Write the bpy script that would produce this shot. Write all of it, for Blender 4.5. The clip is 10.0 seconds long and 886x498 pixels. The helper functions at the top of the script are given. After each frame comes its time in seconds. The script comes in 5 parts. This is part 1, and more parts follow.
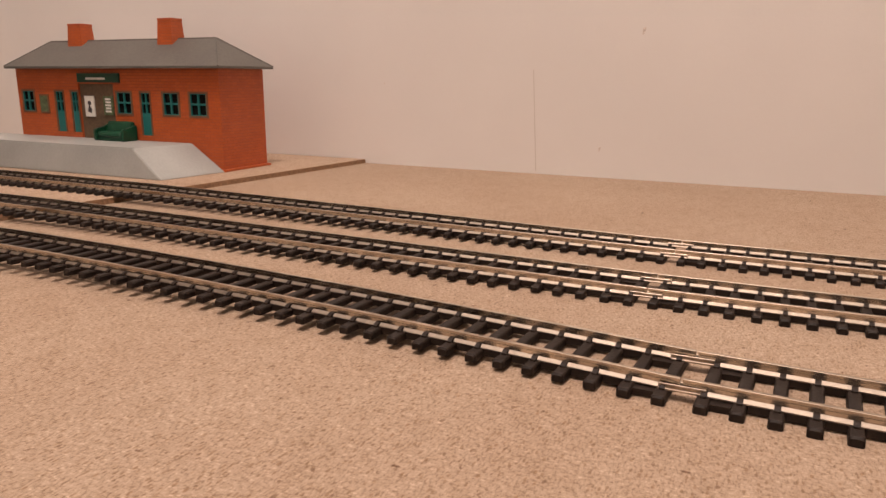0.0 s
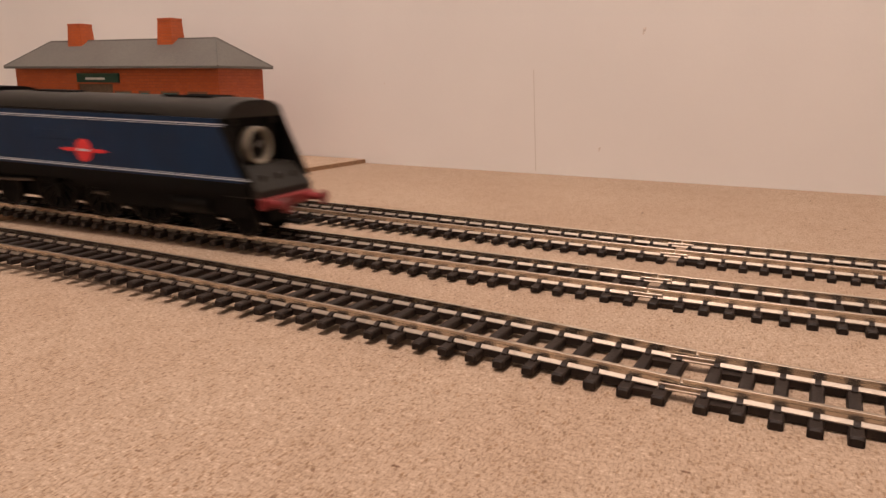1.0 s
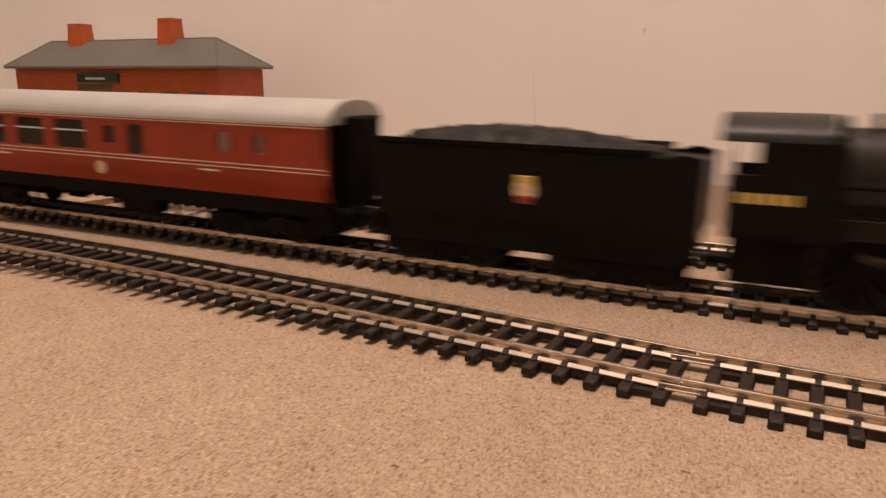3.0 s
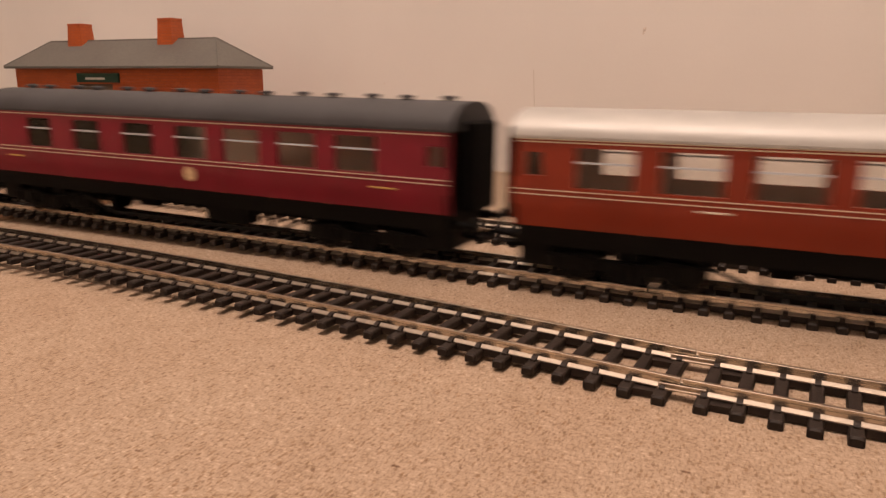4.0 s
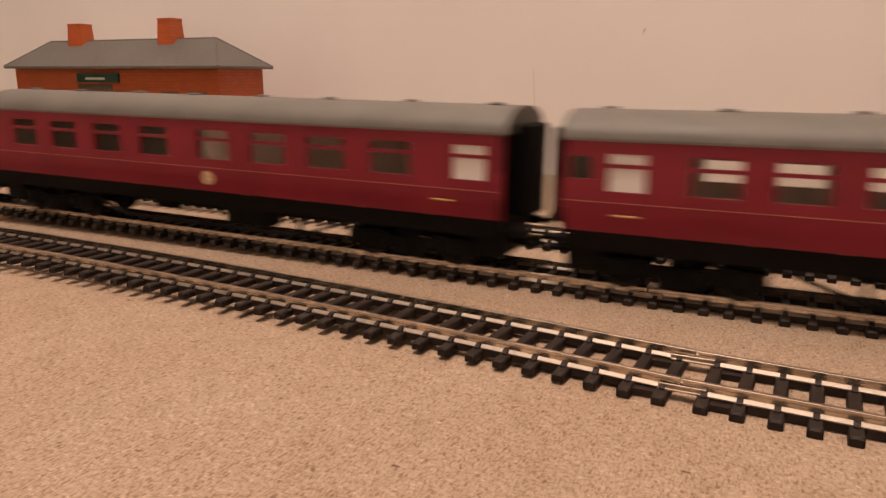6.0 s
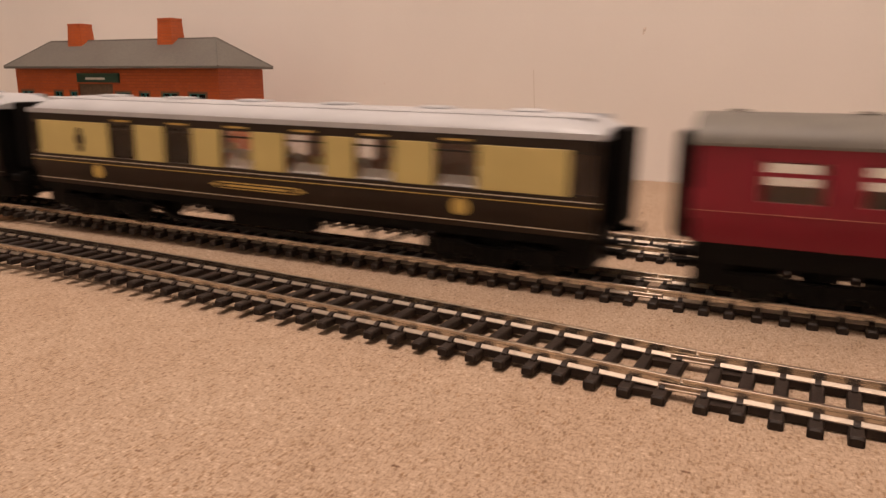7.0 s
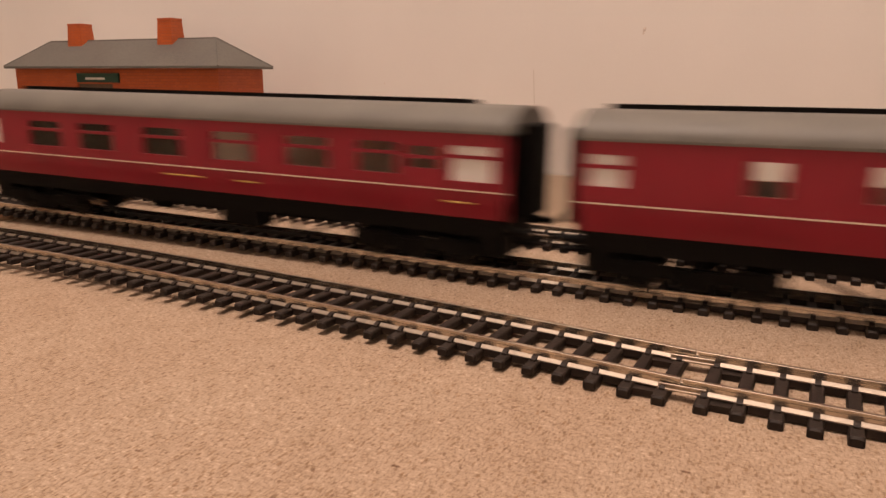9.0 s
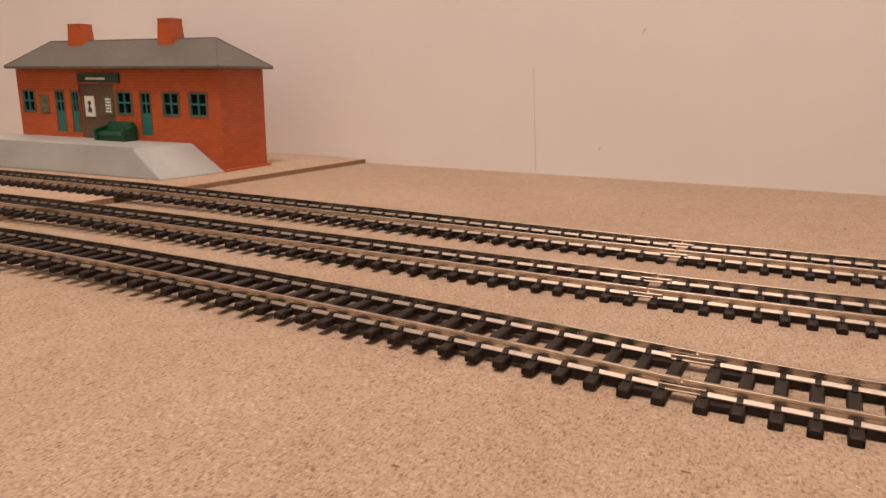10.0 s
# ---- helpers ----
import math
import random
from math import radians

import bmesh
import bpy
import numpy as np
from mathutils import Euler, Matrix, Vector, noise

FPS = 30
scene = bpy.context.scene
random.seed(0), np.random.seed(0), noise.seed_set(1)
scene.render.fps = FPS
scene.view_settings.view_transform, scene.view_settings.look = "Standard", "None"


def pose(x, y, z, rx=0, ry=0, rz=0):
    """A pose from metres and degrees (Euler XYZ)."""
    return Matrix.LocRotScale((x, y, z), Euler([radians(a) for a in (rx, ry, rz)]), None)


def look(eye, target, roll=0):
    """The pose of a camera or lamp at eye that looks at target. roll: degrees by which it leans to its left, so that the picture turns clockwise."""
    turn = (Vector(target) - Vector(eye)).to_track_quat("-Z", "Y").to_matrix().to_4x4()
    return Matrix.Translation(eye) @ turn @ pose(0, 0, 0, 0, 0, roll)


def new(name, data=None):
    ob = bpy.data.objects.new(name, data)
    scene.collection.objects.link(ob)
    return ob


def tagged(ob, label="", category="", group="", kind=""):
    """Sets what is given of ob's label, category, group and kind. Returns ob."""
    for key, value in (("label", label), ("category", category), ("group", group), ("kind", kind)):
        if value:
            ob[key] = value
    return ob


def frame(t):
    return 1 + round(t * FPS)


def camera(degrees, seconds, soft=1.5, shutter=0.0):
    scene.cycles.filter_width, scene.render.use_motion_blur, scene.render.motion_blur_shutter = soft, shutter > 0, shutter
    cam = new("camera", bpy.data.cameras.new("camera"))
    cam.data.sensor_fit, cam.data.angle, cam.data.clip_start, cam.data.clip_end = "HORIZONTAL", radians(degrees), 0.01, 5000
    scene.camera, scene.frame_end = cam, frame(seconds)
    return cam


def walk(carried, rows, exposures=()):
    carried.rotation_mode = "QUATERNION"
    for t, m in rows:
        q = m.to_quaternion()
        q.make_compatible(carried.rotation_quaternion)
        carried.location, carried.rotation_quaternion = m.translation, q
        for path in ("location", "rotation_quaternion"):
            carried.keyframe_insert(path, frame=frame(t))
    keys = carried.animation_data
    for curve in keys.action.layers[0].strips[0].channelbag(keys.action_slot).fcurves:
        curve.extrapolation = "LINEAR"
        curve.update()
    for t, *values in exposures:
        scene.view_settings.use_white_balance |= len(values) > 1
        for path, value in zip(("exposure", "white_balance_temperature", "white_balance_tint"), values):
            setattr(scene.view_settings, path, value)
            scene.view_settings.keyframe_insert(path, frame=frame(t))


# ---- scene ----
MM = 0.001

# ---- camera ----
cam = camera(62.975, 10.0, soft=1.5, shutter=0.5)
EYE = Vector((0.01405, -0.21833, 0.06394))
YAW, PITCH = -0.44129, 0.23161
AIM = EYE + Vector((math.sin(YAW) * math.cos(PITCH), math.cos(YAW) * math.cos(PITCH), -math.sin(PITCH)))
walk(cam, [(0.0, look(EYE, AIM, 0.28)), (10.0, look(EYE, AIM, 0.28))],
     exposures=[(0.0, 0.0, 6280, 10), (1.2, 0.0, 6320, 10), (2.0, -0.03, 6780, 12), (4.5, -0.05, 6880, 13), (6.5, -0.05, 6820, 12), (8.0, -0.05, 6640, 11), (9.0, -0.04, 6860, 13), (9.5, 0.0, 6760, 12), (10.0, 0.0, 6420, 10)])

# ---- world and light ----
world = bpy.data.worlds.new("world")
scene.world = world
world.use_nodes = True
world.node_tree.nodes["Background"].inputs[0].default_value = (1.0, 0.72, 0.52, 1)
world.node_tree.nodes["Background"].inputs[1].default_value = 0.02

lamp_data = bpy.data.lights.new("ceiling_lamp", "POINT")
lamp_data.shadow_soft_size = 0.07
lamp_data.energy, lamp_data.color = 29.3, (1.0, 0.805, 0.71)
lamp = new("ceiling_lamp", lamp_data)
lamp.location = (-0.13, -0.17, 1.06)


# ---- materials ----
def material(name, color, rough=0.5, metal=0.0, grain=0.0, grain_scale=900.0, stain=0.0, stain_scale=60.0, bump=0.0, bump_scale=1200.0, spec=0.5):
    m = bpy.data.materials.new(name)
    m.use_nodes = True
    nt = m.node_tree
    b = nt.nodes["Principled BSDF"]
    b.inputs["Base Color"].default_value = (*color, 1)
    b.inputs["Roughness"].default_value = rough
    b.inputs["Metallic"].default_value = metal
    b.inputs["Specular IOR Level"].default_value = spec
    tc = nt.nodes.new("ShaderNodeTexCoord")
    last = None
    for amount, scale, detail in ((grain, grain_scale, 3.0), (stain, stain_scale, 5.0)):
        if amount <= 0:
            continue
        n = nt.nodes.new("ShaderNodeTexNoise")
        n.inputs["Scale"].default_value, n.inputs["Detail"].default_value = scale, detail
        nt.links.new(tc.outputs["Object"], n.inputs["Vector"])
        r = nt.nodes.new("ShaderNodeMapRange")
        r.inputs["From Min"].default_value, r.inputs["From Max"].default_value = 0.3, 0.7
        r.inputs["To Min"].default_value, r.inputs["To Max"].default_value = 1 - amount, 1 + amount
        nt.links.new(n.outputs["Fac"], r.inputs["Value"])
        h = nt.nodes.new("ShaderNodeHueSaturation")
        nt.links.new(r.outputs["Result"], h.inputs["Value"])
        if last is None:
            h.inputs["Color"].default_value = (*color, 1)
        else:
            nt.links.new(last, h.inputs["Color"])
        last = h.outputs["Color"]
        if amount == stain:
            rr = nt.nodes.new("ShaderNodeMapRange")
            rr.inputs["To Min"].default_value, rr.inputs["To Max"].default_value = max(0.02, rough - 0.12), min(1, rough + 0.12)
            nt.links.new(n.outputs["Fac"], rr.inputs["Value"])
            nt.links.new(rr.outputs["Result"], b.inputs["Roughness"])
    if last is not None:
        nt.links.new(last, b.inputs["Base Color"])
    if bump > 0:
        n = nt.nodes.new("ShaderNodeTexNoise")
        n.inputs["Scale"].default_value, n.inputs["Detail"].default_value = bump_scale, 4.0
        nt.links.new(tc.outputs["Object"], n.inputs["Vector"])
        bp = nt.nodes.new("ShaderNodeBump")
        bp.inputs["Strength"].default_value, bp.inputs["Distance"].default_value = bump, 0.0004
        nt.links.new(n.outputs["Fac"], bp.inputs["Height"])
        nt.links.new(bp.outputs["Normal"], b.inputs["Normal"])
    return m


def board_material(name, tint):
    """Pressed wood fibre: fine fibres, scattered dark flecks, broad faint stains."""
    m = bpy.data.materials.new(name)
    m.use_nodes = True
    nt = m.node_tree
    b = nt.nodes["Principled BSDF"]
    b.inputs["Roughness"].default_value = 0.72
    tc = nt.nodes.new("ShaderNodeTexCoord")

    def noise_node(scale, detail, stretch=(1, 1, 1), turn=0.0, rough=0.5):
        mp = nt.nodes.new("ShaderNodeMapping")
        mp.inputs["Scale"].default_value = stretch
        mp.inputs["Rotation"].default_value = (0, 0, turn)
        nt.links.new(tc.outputs["Object"], mp.inputs["Vector"])
        n = nt.nodes.new("ShaderNodeTexNoise")
        n.inputs["Scale"].default_value, n.inputs["Detail"].default_value = scale, detail
        n.inputs["Roughness"].default_value = rough
        nt.links.new(mp.outputs["Vector"], n.inputs["Vector"])
        return n.outputs["Fac"]

    def ramp(fac, stops):
        r = nt.nodes.new("ShaderNodeValToRGB")
        while len(r.color_ramp.elements) < len(stops):
            r.color_ramp.elements.new(0.5)
        for e, (at, v) in zip(r.color_ramp.elements, stops):
            e.position, e.color = at, (*v, 1)
        nt.links.new(fac, r.inputs["Fac"])
        return r.outputs["Color"]

    def mul(a, b_, fac=1.0):
        x = nt.nodes.new("ShaderNodeMix")
        x.data_type, x.blend_type = "RGBA", "MULTIPLY"
        x.inputs[0].default_value = fac
        nt.links.new(a, x.inputs[6])
        nt.links.new(b_, x.inputs[7])
        return x.outputs[2]

    r, g, bl = tint
    fibre = noise_node(1900, 5, (1, 0.4, 1), 0.5, 0.75)
    cross = noise_node(1500, 4, (0.4, 1, 1), -0.8, 0.7)
    c = ramp(fibre, [(0.32, (r * 0.52, g * 0.46, bl * 0.38)), (0.5, (r, g, bl)), (0.68, (min(1, r * 1.26), g * 1.29, bl * 1.33))])
    c = mul(c, ramp(cross, [(0.36, (0.74, 0.69, 0.63)), (0.52, (1, 1, 1))]))
    fleck = noise_node(800, 2, (1, 0.45, 1), -0.7)
    c = mul(c, ramp(fleck, [(0.0, (1, 1, 1)), (0.65, (1, 1, 1)), (0.71, (0.58, 0.50, 0.43))]))
    fleck2 = noise_node(330, 2, (0.6, 1, 1), 0.3)
    c = mul(c, ramp(fleck2, [(0.0, (0.5, 0.4, 0.33)), (0.235, (0.5, 0.4, 0.33)), (0.275, (1, 1, 1))]))
    mottle = noise_node(170, 6, (1, 0.6, 1), 0.9, 0.65)
    c = mul(c, ramp(mottle, [(0.32, (0.87, 0.84, 0.80)), (0.5, (0.98, 0.97, 0.96)), (0.68, (1.0, 1.0, 1.0))]))
    hair = noise_node(420, 1, (1, 0.16, 1), 1.1)
    c = mul(c, ramp(hair, [(0.0, (0.50, 0.42, 0.36)), (0.20, (0.50, 0.42, 0.36)), (0.25, (1, 1, 1))]))
    chip = noise_node(260, 2, (1, 0.5, 1), 0.2)
    c = mul(c, ramp(chip, [(0.0, (0.92, 0.91, 0.90)), (0.64, (0.92, 0.91, 0.90)), (0.70, (1.0, 1.0, 1.0))]))
    for scale, stretch, size, share, tone in ((620, (1, 0.45, 1), 0.24, 0.84, (0.74, 0.64, 0.52)), (330, (0.4, 1, 1), 0.15, 0.93, (0.45, 0.33, 0.24)), (1150, (1, 0.4, 1), 0.40, 0.55, (0.74, 0.67, 0.58)), (1500, (0.4, 1, 1), 0.42, 0.55, (1.22, 1.25, 1.28))):
        mp = nt.nodes.new("ShaderNodeMapping")
        mp.inputs["Scale"].default_value = stretch
        mp.inputs["Rotation"].default_value = (0, 0, scale)
        nt.links.new(tc.outputs["Object"], mp.inputs["Vector"])
        vo = nt.nodes.new("ShaderNodeTexVoronoi")
        vo.inputs["Scale"].default_value = scale
        nt.links.new(mp.outputs["Vector"], vo.inputs["Vector"])
        near = nt.nodes.new("ShaderNodeMapRange")
        near.inputs["From Min"].default_value, near.inputs["From Max"].default_value = size * 0.6, size
        near.inputs["To Min"].default_value, near.inputs["To Max"].default_value = 1.0, 0.0
        nt.links.new(vo.outputs["Distance"], near.inputs["Value"])
        some = nt.nodes.new("ShaderNodeSeparateColor")
        nt.links.new(vo.outputs["Color"], some.inputs["Color"])
        pick = nt.nodes.new("ShaderNodeMath")
        pick.operation = "GREATER_THAN"
        pick.inputs[1].default_value = share
        nt.links.new(some.outputs["Red"], pick.inputs[0])
        both = nt.nodes.new("ShaderNodeMath")
        both.operation = "MULTIPLY"
        nt.links.new(near.outputs["Result"], both.inputs[0])
        nt.links.new(pick.outputs[0], both.inputs[1])
        x = nt.nodes.new("ShaderNodeMix")
        x.data_type, x.blend_type = "RGBA", "MULTIPLY"
        nt.links.new(both.outputs[0], x.inputs[0])
        nt.links.new(c, x.inputs[6])
        x.clamp_result = False
        x.inputs[7].default_value = (*tone, 1)
        c = x.outputs[2]
    stain = noise_node(14, 4)
    c = mul(c, ramp(stain, [(0.3, (0.90, 0.86, 0.83)), (0.65, (1.0, 1.0, 1.0))]))
    nt.links.new(c, b.inputs["Base Color"])
    bp = nt.nodes.new("ShaderNodeBump")
    bp.inputs["Strength"].default_value, bp.inputs["Distance"].default_value = 0.08, 0.0002
    nt.links.new(fibre, bp.inputs["Height"])
    nt.links.new(bp.outputs["Normal"], b.inputs["Normal"])
    return m


def brick_material(name, color, mortar):
    """Moulded plastic brickwork with shallow courses."""
    m = material(name, color, rough=0.5)
    nt = m.node_tree
    b = nt.nodes["Principled BSDF"]
    tc = nt.nodes["Texture Coordinate"]
    sep = nt.nodes.new("ShaderNodeSeparateXYZ")
    add = nt.nodes.new("ShaderNodeMath")
    com = nt.nodes.new("ShaderNodeCombineXYZ")
    nt.links.new(tc.outputs["Object"], sep.inputs[0])
    nt.links.new(sep.outputs["X"], add.inputs[0])
    nt.links.new(sep.outputs["Y"], add.inputs[1])
    nt.links.new(add.outputs[0], com.inputs["X"])
    nt.links.new(sep.outputs["Z"], com.inputs["Y"])
    br = nt.nodes.new("ShaderNodeTexBrick")
    br.inputs["Scale"].default_value = 1000.0
    br.inputs["Brick Width"].default_value, br.inputs["Row Height"].default_value = 5.0, 2.0
    br.inputs["Mortar Size"].default_value, br.inputs["Mortar Smooth"].default_value = 0.16, 0.4
    br.inputs["Color1"].default_value = (*color, 1)
    br.inputs["Color2"].default_value = (color[0] * 0.88, color[1] * 0.82, color[2] * 0.8, 1)
    br.inputs["Mortar"].default_value = (*mortar, 1)
    nt.links.new(com.outputs[0], br.inputs["Vector"])
    n = nt.nodes.new("ShaderNodeTexNoise")
    n.inputs["Scale"].default_value, n.inputs["Detail"].default_value = 45, 5
    nt.links.new(tc.outputs["Object"], n.inputs["Vector"])
    r = nt.nodes.new("ShaderNodeMapRange")
    r.inputs["To Min"].default_value, r.inputs["To Max"].default_value = 0.8, 1.2
    nt.links.new(n.outputs["Fac"], r.inputs["Value"])
    h = nt.nodes.new("ShaderNodeHueSaturation")
    nt.links.new(br.outputs["Color"], h.inputs["Color"])
    nt.links.new(r.outputs["Result"], h.inputs["Value"])
    nt.links.new(h.outputs["Color"], b.inputs["Base Color"])
    bp = nt.nodes.new("ShaderNodeBump")
    bp.inputs["Strength"].default_value, bp.inputs["Distance"].default_value = 0.8, 0.0003
    bp.invert = True
    nt.links.new(br.outputs["Fac"], bp.inputs["Height"])
    nt.links.new(bp.outputs["Normal"], b.inputs["Normal"])
    return m


def glass_material(name, tint):
    m = bpy.data.materials.new(name)
    m.use_nodes = True
    nt = m.node_tree
    nt.nodes.remove(nt.nodes["Principled BSDF"])
    out = nt.nodes["Material Output"]
    tr = nt.nodes.new("ShaderNodeBsdfTransparent")
    tr.inputs[0].default_value = (*tint, 1)
    gl = nt.nodes.new("ShaderNodeBsdfGlossy")
    gl.inputs["Roughness"].default_value = 0.06
    fr = nt.nodes.new("ShaderNodeFresnel")
    fr.inputs["IOR"].default_value = 1.45
    mx = nt.nodes.new("ShaderNodeMixShader")
    nt.links.new(fr.outputs[0], mx.inputs[0])
    nt.links.new(tr.outputs[0], mx.inputs[1])
    nt.links.new(gl.outputs[0], mx.inputs[2])
    nt.links.new(mx.outputs[0], out.inputs["Surface"])
    return m


BOARD = board_material("pressed_board", (0.445, 0.338, 0.246))
RAISED = board_material("pressed_board_light", (0.50, 0.378, 0.276))
EDGE = material("board_cut_edge", (0.30, 0.18, 0.10), 0.85, grain=0.3, grain_scale=700, bump=0.4)
WALL = material("painted_wallpaper", (0.765, 0.735, 0.70), 0.8, stain=0.05, stain_scale=5, bump=0.22, bump_scale=420)
PLAIN = material("unseen_room_paint", (0.84, 0.80, 0.75), 0.85, stain=0.05, stain_scale=2)
SEAMED = material("seam_paint", (0.62, 0.58, 0.53), 0.8)
SCUFF = material("wall_scuff", (0.62, 0.55, 0.49), 0.9, grain=0.3, grain_scale=900)
SLEEPER = material("sleeper_plastic", (0.018, 0.0105, 0.0068), 0.6, spec=0.3, grain=0.25, grain_scale=1500, stain=0.35, stain_scale=90, bump=0.3)
# one rail metal; side lightened and foot darkened to set their reflections
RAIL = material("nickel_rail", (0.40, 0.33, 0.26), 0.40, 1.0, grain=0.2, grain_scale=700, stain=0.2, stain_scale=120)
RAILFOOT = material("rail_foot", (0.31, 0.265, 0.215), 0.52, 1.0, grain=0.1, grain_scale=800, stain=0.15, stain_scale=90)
RAILWEB = material("mirroring_rail_side", (0.58, 0.52, 0.44), 0.2, 1.0, grain=0.12, grain_scale=900, stain=0.25, stain_scale=60)
BRICK = brick_material("orange_brick", (0.50, 0.098, 0.016), (0.32, 0.058, 0.013))
ROOFGREY = material("grey_roof_plastic", (0.112, 0.104, 0.09), 0.6, grain=0.12, grain_scale=600, stain=0.15, stain_scale=40, bump=0.2)
PLATFORM = material("grey_platform_plastic", (0.36, 0.37, 0.35), 0.45, grain=0.05, grain_scale=800, stain=0.12, stain_scale=30, bump=0.1)
GREEN = material("green_plastic", (0.014, 0.15, 0.14), 0.45, stain=0.15)
SIGNGREEN = material("sign_green", (0.010, 0.050, 0.026), 0.45, stain=0.15)
BENCHGREEN = material("bench_green", (0.004, 0.052, 0.023), 0.4, stain=0.2)
PORCH = material("brown_porch", (0.12, 0.075, 0.042), 0.6, grain=0.2, grain_scale=500, stain=0.2)
DUN = material("dun_surround", (0.17, 0.075, 0.035), 0.55, stain=0.25, stain_scale=120)
PAPER = material("poster_paper", (0.72, 0.70, 0.64), 0.7, stain=0.1, stain_scale=300)
INK = material("poster_ink", (0.06, 0.05, 0.05), 0.7)
NOTICE = material("notice_print", (0.09, 0.12, 0.055), 0.6, grain=0.5, grain_scale=500)
# near-black for gangways and trough; stands in for shade inside the station
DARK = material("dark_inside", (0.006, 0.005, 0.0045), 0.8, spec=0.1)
BLUE = material("loco_blue", (0.0045, 0.023, 0.064), 0.38, spec=0.22, stain=0.12, stain_scale=60)
BLACK = material("loco_black", (0.0036, 0.003, 0.0025), 0.36, spec=0.10, grain=0.15, grain_scale=900, stain=0.25, stain_scale=90, bump=0.1)
SOOT = material("matt_black", (0.0048, 0.004, 0.0034), 0.6, spec=0.1, grain=0.3, grain_scale=700, stain=0.3, stain_scale=80, bump=0.15)
BOILER = material("boiler_black", (0.006, 0.0045, 0.0028), 0.42, spec=0.3, stain=0.2, stain_scale=60)
COAL = material("coal", (0.006, 0.006, 0.006), 0.5, spec=0.2, bump=0.8, bump_scale=500)
RED = material("buffer_beam_red", (0.22, 0.024, 0.024), 0.45, stain=0.2)
BADGE = material("badge_red", (0.70, 0.028, 0.035), 0.4)
LINING = material("pale_lining", (0.56, 0.60, 0.66), 0.45)
CREAMLINE = material("cream_lining", (0.70, 0.61, 0.47), 0.5)
FAINTLINE = material("faint_lining", (0.42, 0.17, 0.12), 0.5)
YELLOW = material("yellow_band", (0.78, 0.53, 0.21), 0.5)
GOLD = material("gold_print", (0.55, 0.38, 0.10), 0.45)
BRASS = material("pale_emblem", (0.60, 0.42, 0.25), 0.5, grain=0.4, grain_scale=900)
TYRE = material("dark_tyre_steel", (0.04, 0.035, 0.03), 0.4, 1.0, stain=0.2)
# black lightened for dust and for light from above, painted in
LITBLACK = material("dusty_lit_black", (0.0115, 0.0095, 0.0068), 0.5, spec=0.3, grain=0.3, grain_scale=500, stain=0.4, stain_scale=120)
PALERING = material("dull_ring_paint", (0.26, 0.225, 0.17), 0.5, stain=0.2)
STEEL = material("wheel_steel", (0.52, 0.48, 0.44), 0.3, 1.0, stain=0.2)
RODS = material("rod_steel", (0.085, 0.072, 0.062), 0.32, 1.0, stain=0.2)
MAROON = material("maroon_coach", (0.212, 0.011, 0.025), 0.36, spec=0.35, stain=0.12, stain_scale=50)
LAKE = material("lake_coach", (0.25, 0.030, 0.011), 0.36, spec=0.35, stain=0.12, stain_scale=50)
MAROON_BRIGHT = material("maroon_coach_bright", (0.25, 0.013, 0.026), 0.34, spec=0.35, stain=0.1, stain_scale=50)
UMBER = material("umber_brown", (0.023, 0.0135, 0.008), 0.4, spec=0.3, stain=0.15, stain_scale=60)
CREAM = material("cream_panel", (0.53, 0.43, 0.165), 0.42, stain=0.06, stain_scale=60)
ROOF_SILVER = material("silver_white_roof", (0.42, 0.41, 0.39), 0.55, 0.4, stain=0.08, stain_scale=60)
ROOF_WHITE = material("white_roof", (0.40, 0.41, 0.43), 0.4, stain=0.08, stain_scale=60)
ROOF_SLATE = material("dark_coach_roof", (0.048, 0.047, 0.050), 0.66, spec=0.35, stain=0.2, stain_scale=60)
ROOF_GREY = material("grey_coach_roof", (0.125, 0.116, 0.10), 0.58, stain=0.15, stain_scale=60)
SEAT = material("brown_seat", (0.48, 0.18, 0.11), 0.7, stain=0.25, stain_scale=90)
PANELLING = material("inside_panelling", (0.58, 0.32, 0.24), 0.6, stain=0.2, stain_scale=80)
LINEN = material("white_linen", (0.75, 0.73, 0.70), 0.7)
GLASS = glass_material("window_glass", (0.965, 0.96, 0.95))


# ---- mesh helpers, all in millimetres ----
def box(bm, x0, x1, y0, y1, z0, z1, bevel=0.0, mi=0):
    r = bmesh.ops.create_cube(bm, size=1.0)
    for v in r["verts"]:
        v.co = Vector(((x0 + x1) / 2 + v.co.x * (x1 - x0), (y0 + y1) / 2 + v.co.y * (y1 - y0), (z0 + z1) / 2 + v.co.z * (z1 - z0)))
    faces = {f for v in r["verts"] for f in v.link_faces}
    for f in faces:
        f.material_index = mi
    if bevel > 0:
        edges = {e for v in r["verts"] for e in v.link_edges}
        bmesh.ops.bevel(bm, geom=list(edges), offset=bevel, segments=1, affect="EDGES", profile=0.5)
    return bm


def extrude_loop(bm, pts, step):
    """A closed prism: the outline pts, swept by the vector step."""
    a = [bm.verts.new(Vector(q)) for q in pts]
    b = [bm.verts.new(Vector(q) + Vector(step)) for q in pts]
    n = len(pts)
    bm.faces.new(a)
    bm.faces.new(b[::-1])
    for i in range(n):
        bm.faces.new((a[i], b[i], b[(i + 1) % n], a[(i + 1) % n]))
    return bm


def prism_x(bm, yz, x0, x1):
    return extrude_loop(bm, [(x0, y, z) for y, z in yz], (x1 - x0, 0, 0))


def prism_y(bm, xz, y0, y1):
    return extrude_loop(bm, [(x, y0, z) for x, z in xz], (0, y1 - y0, 0))


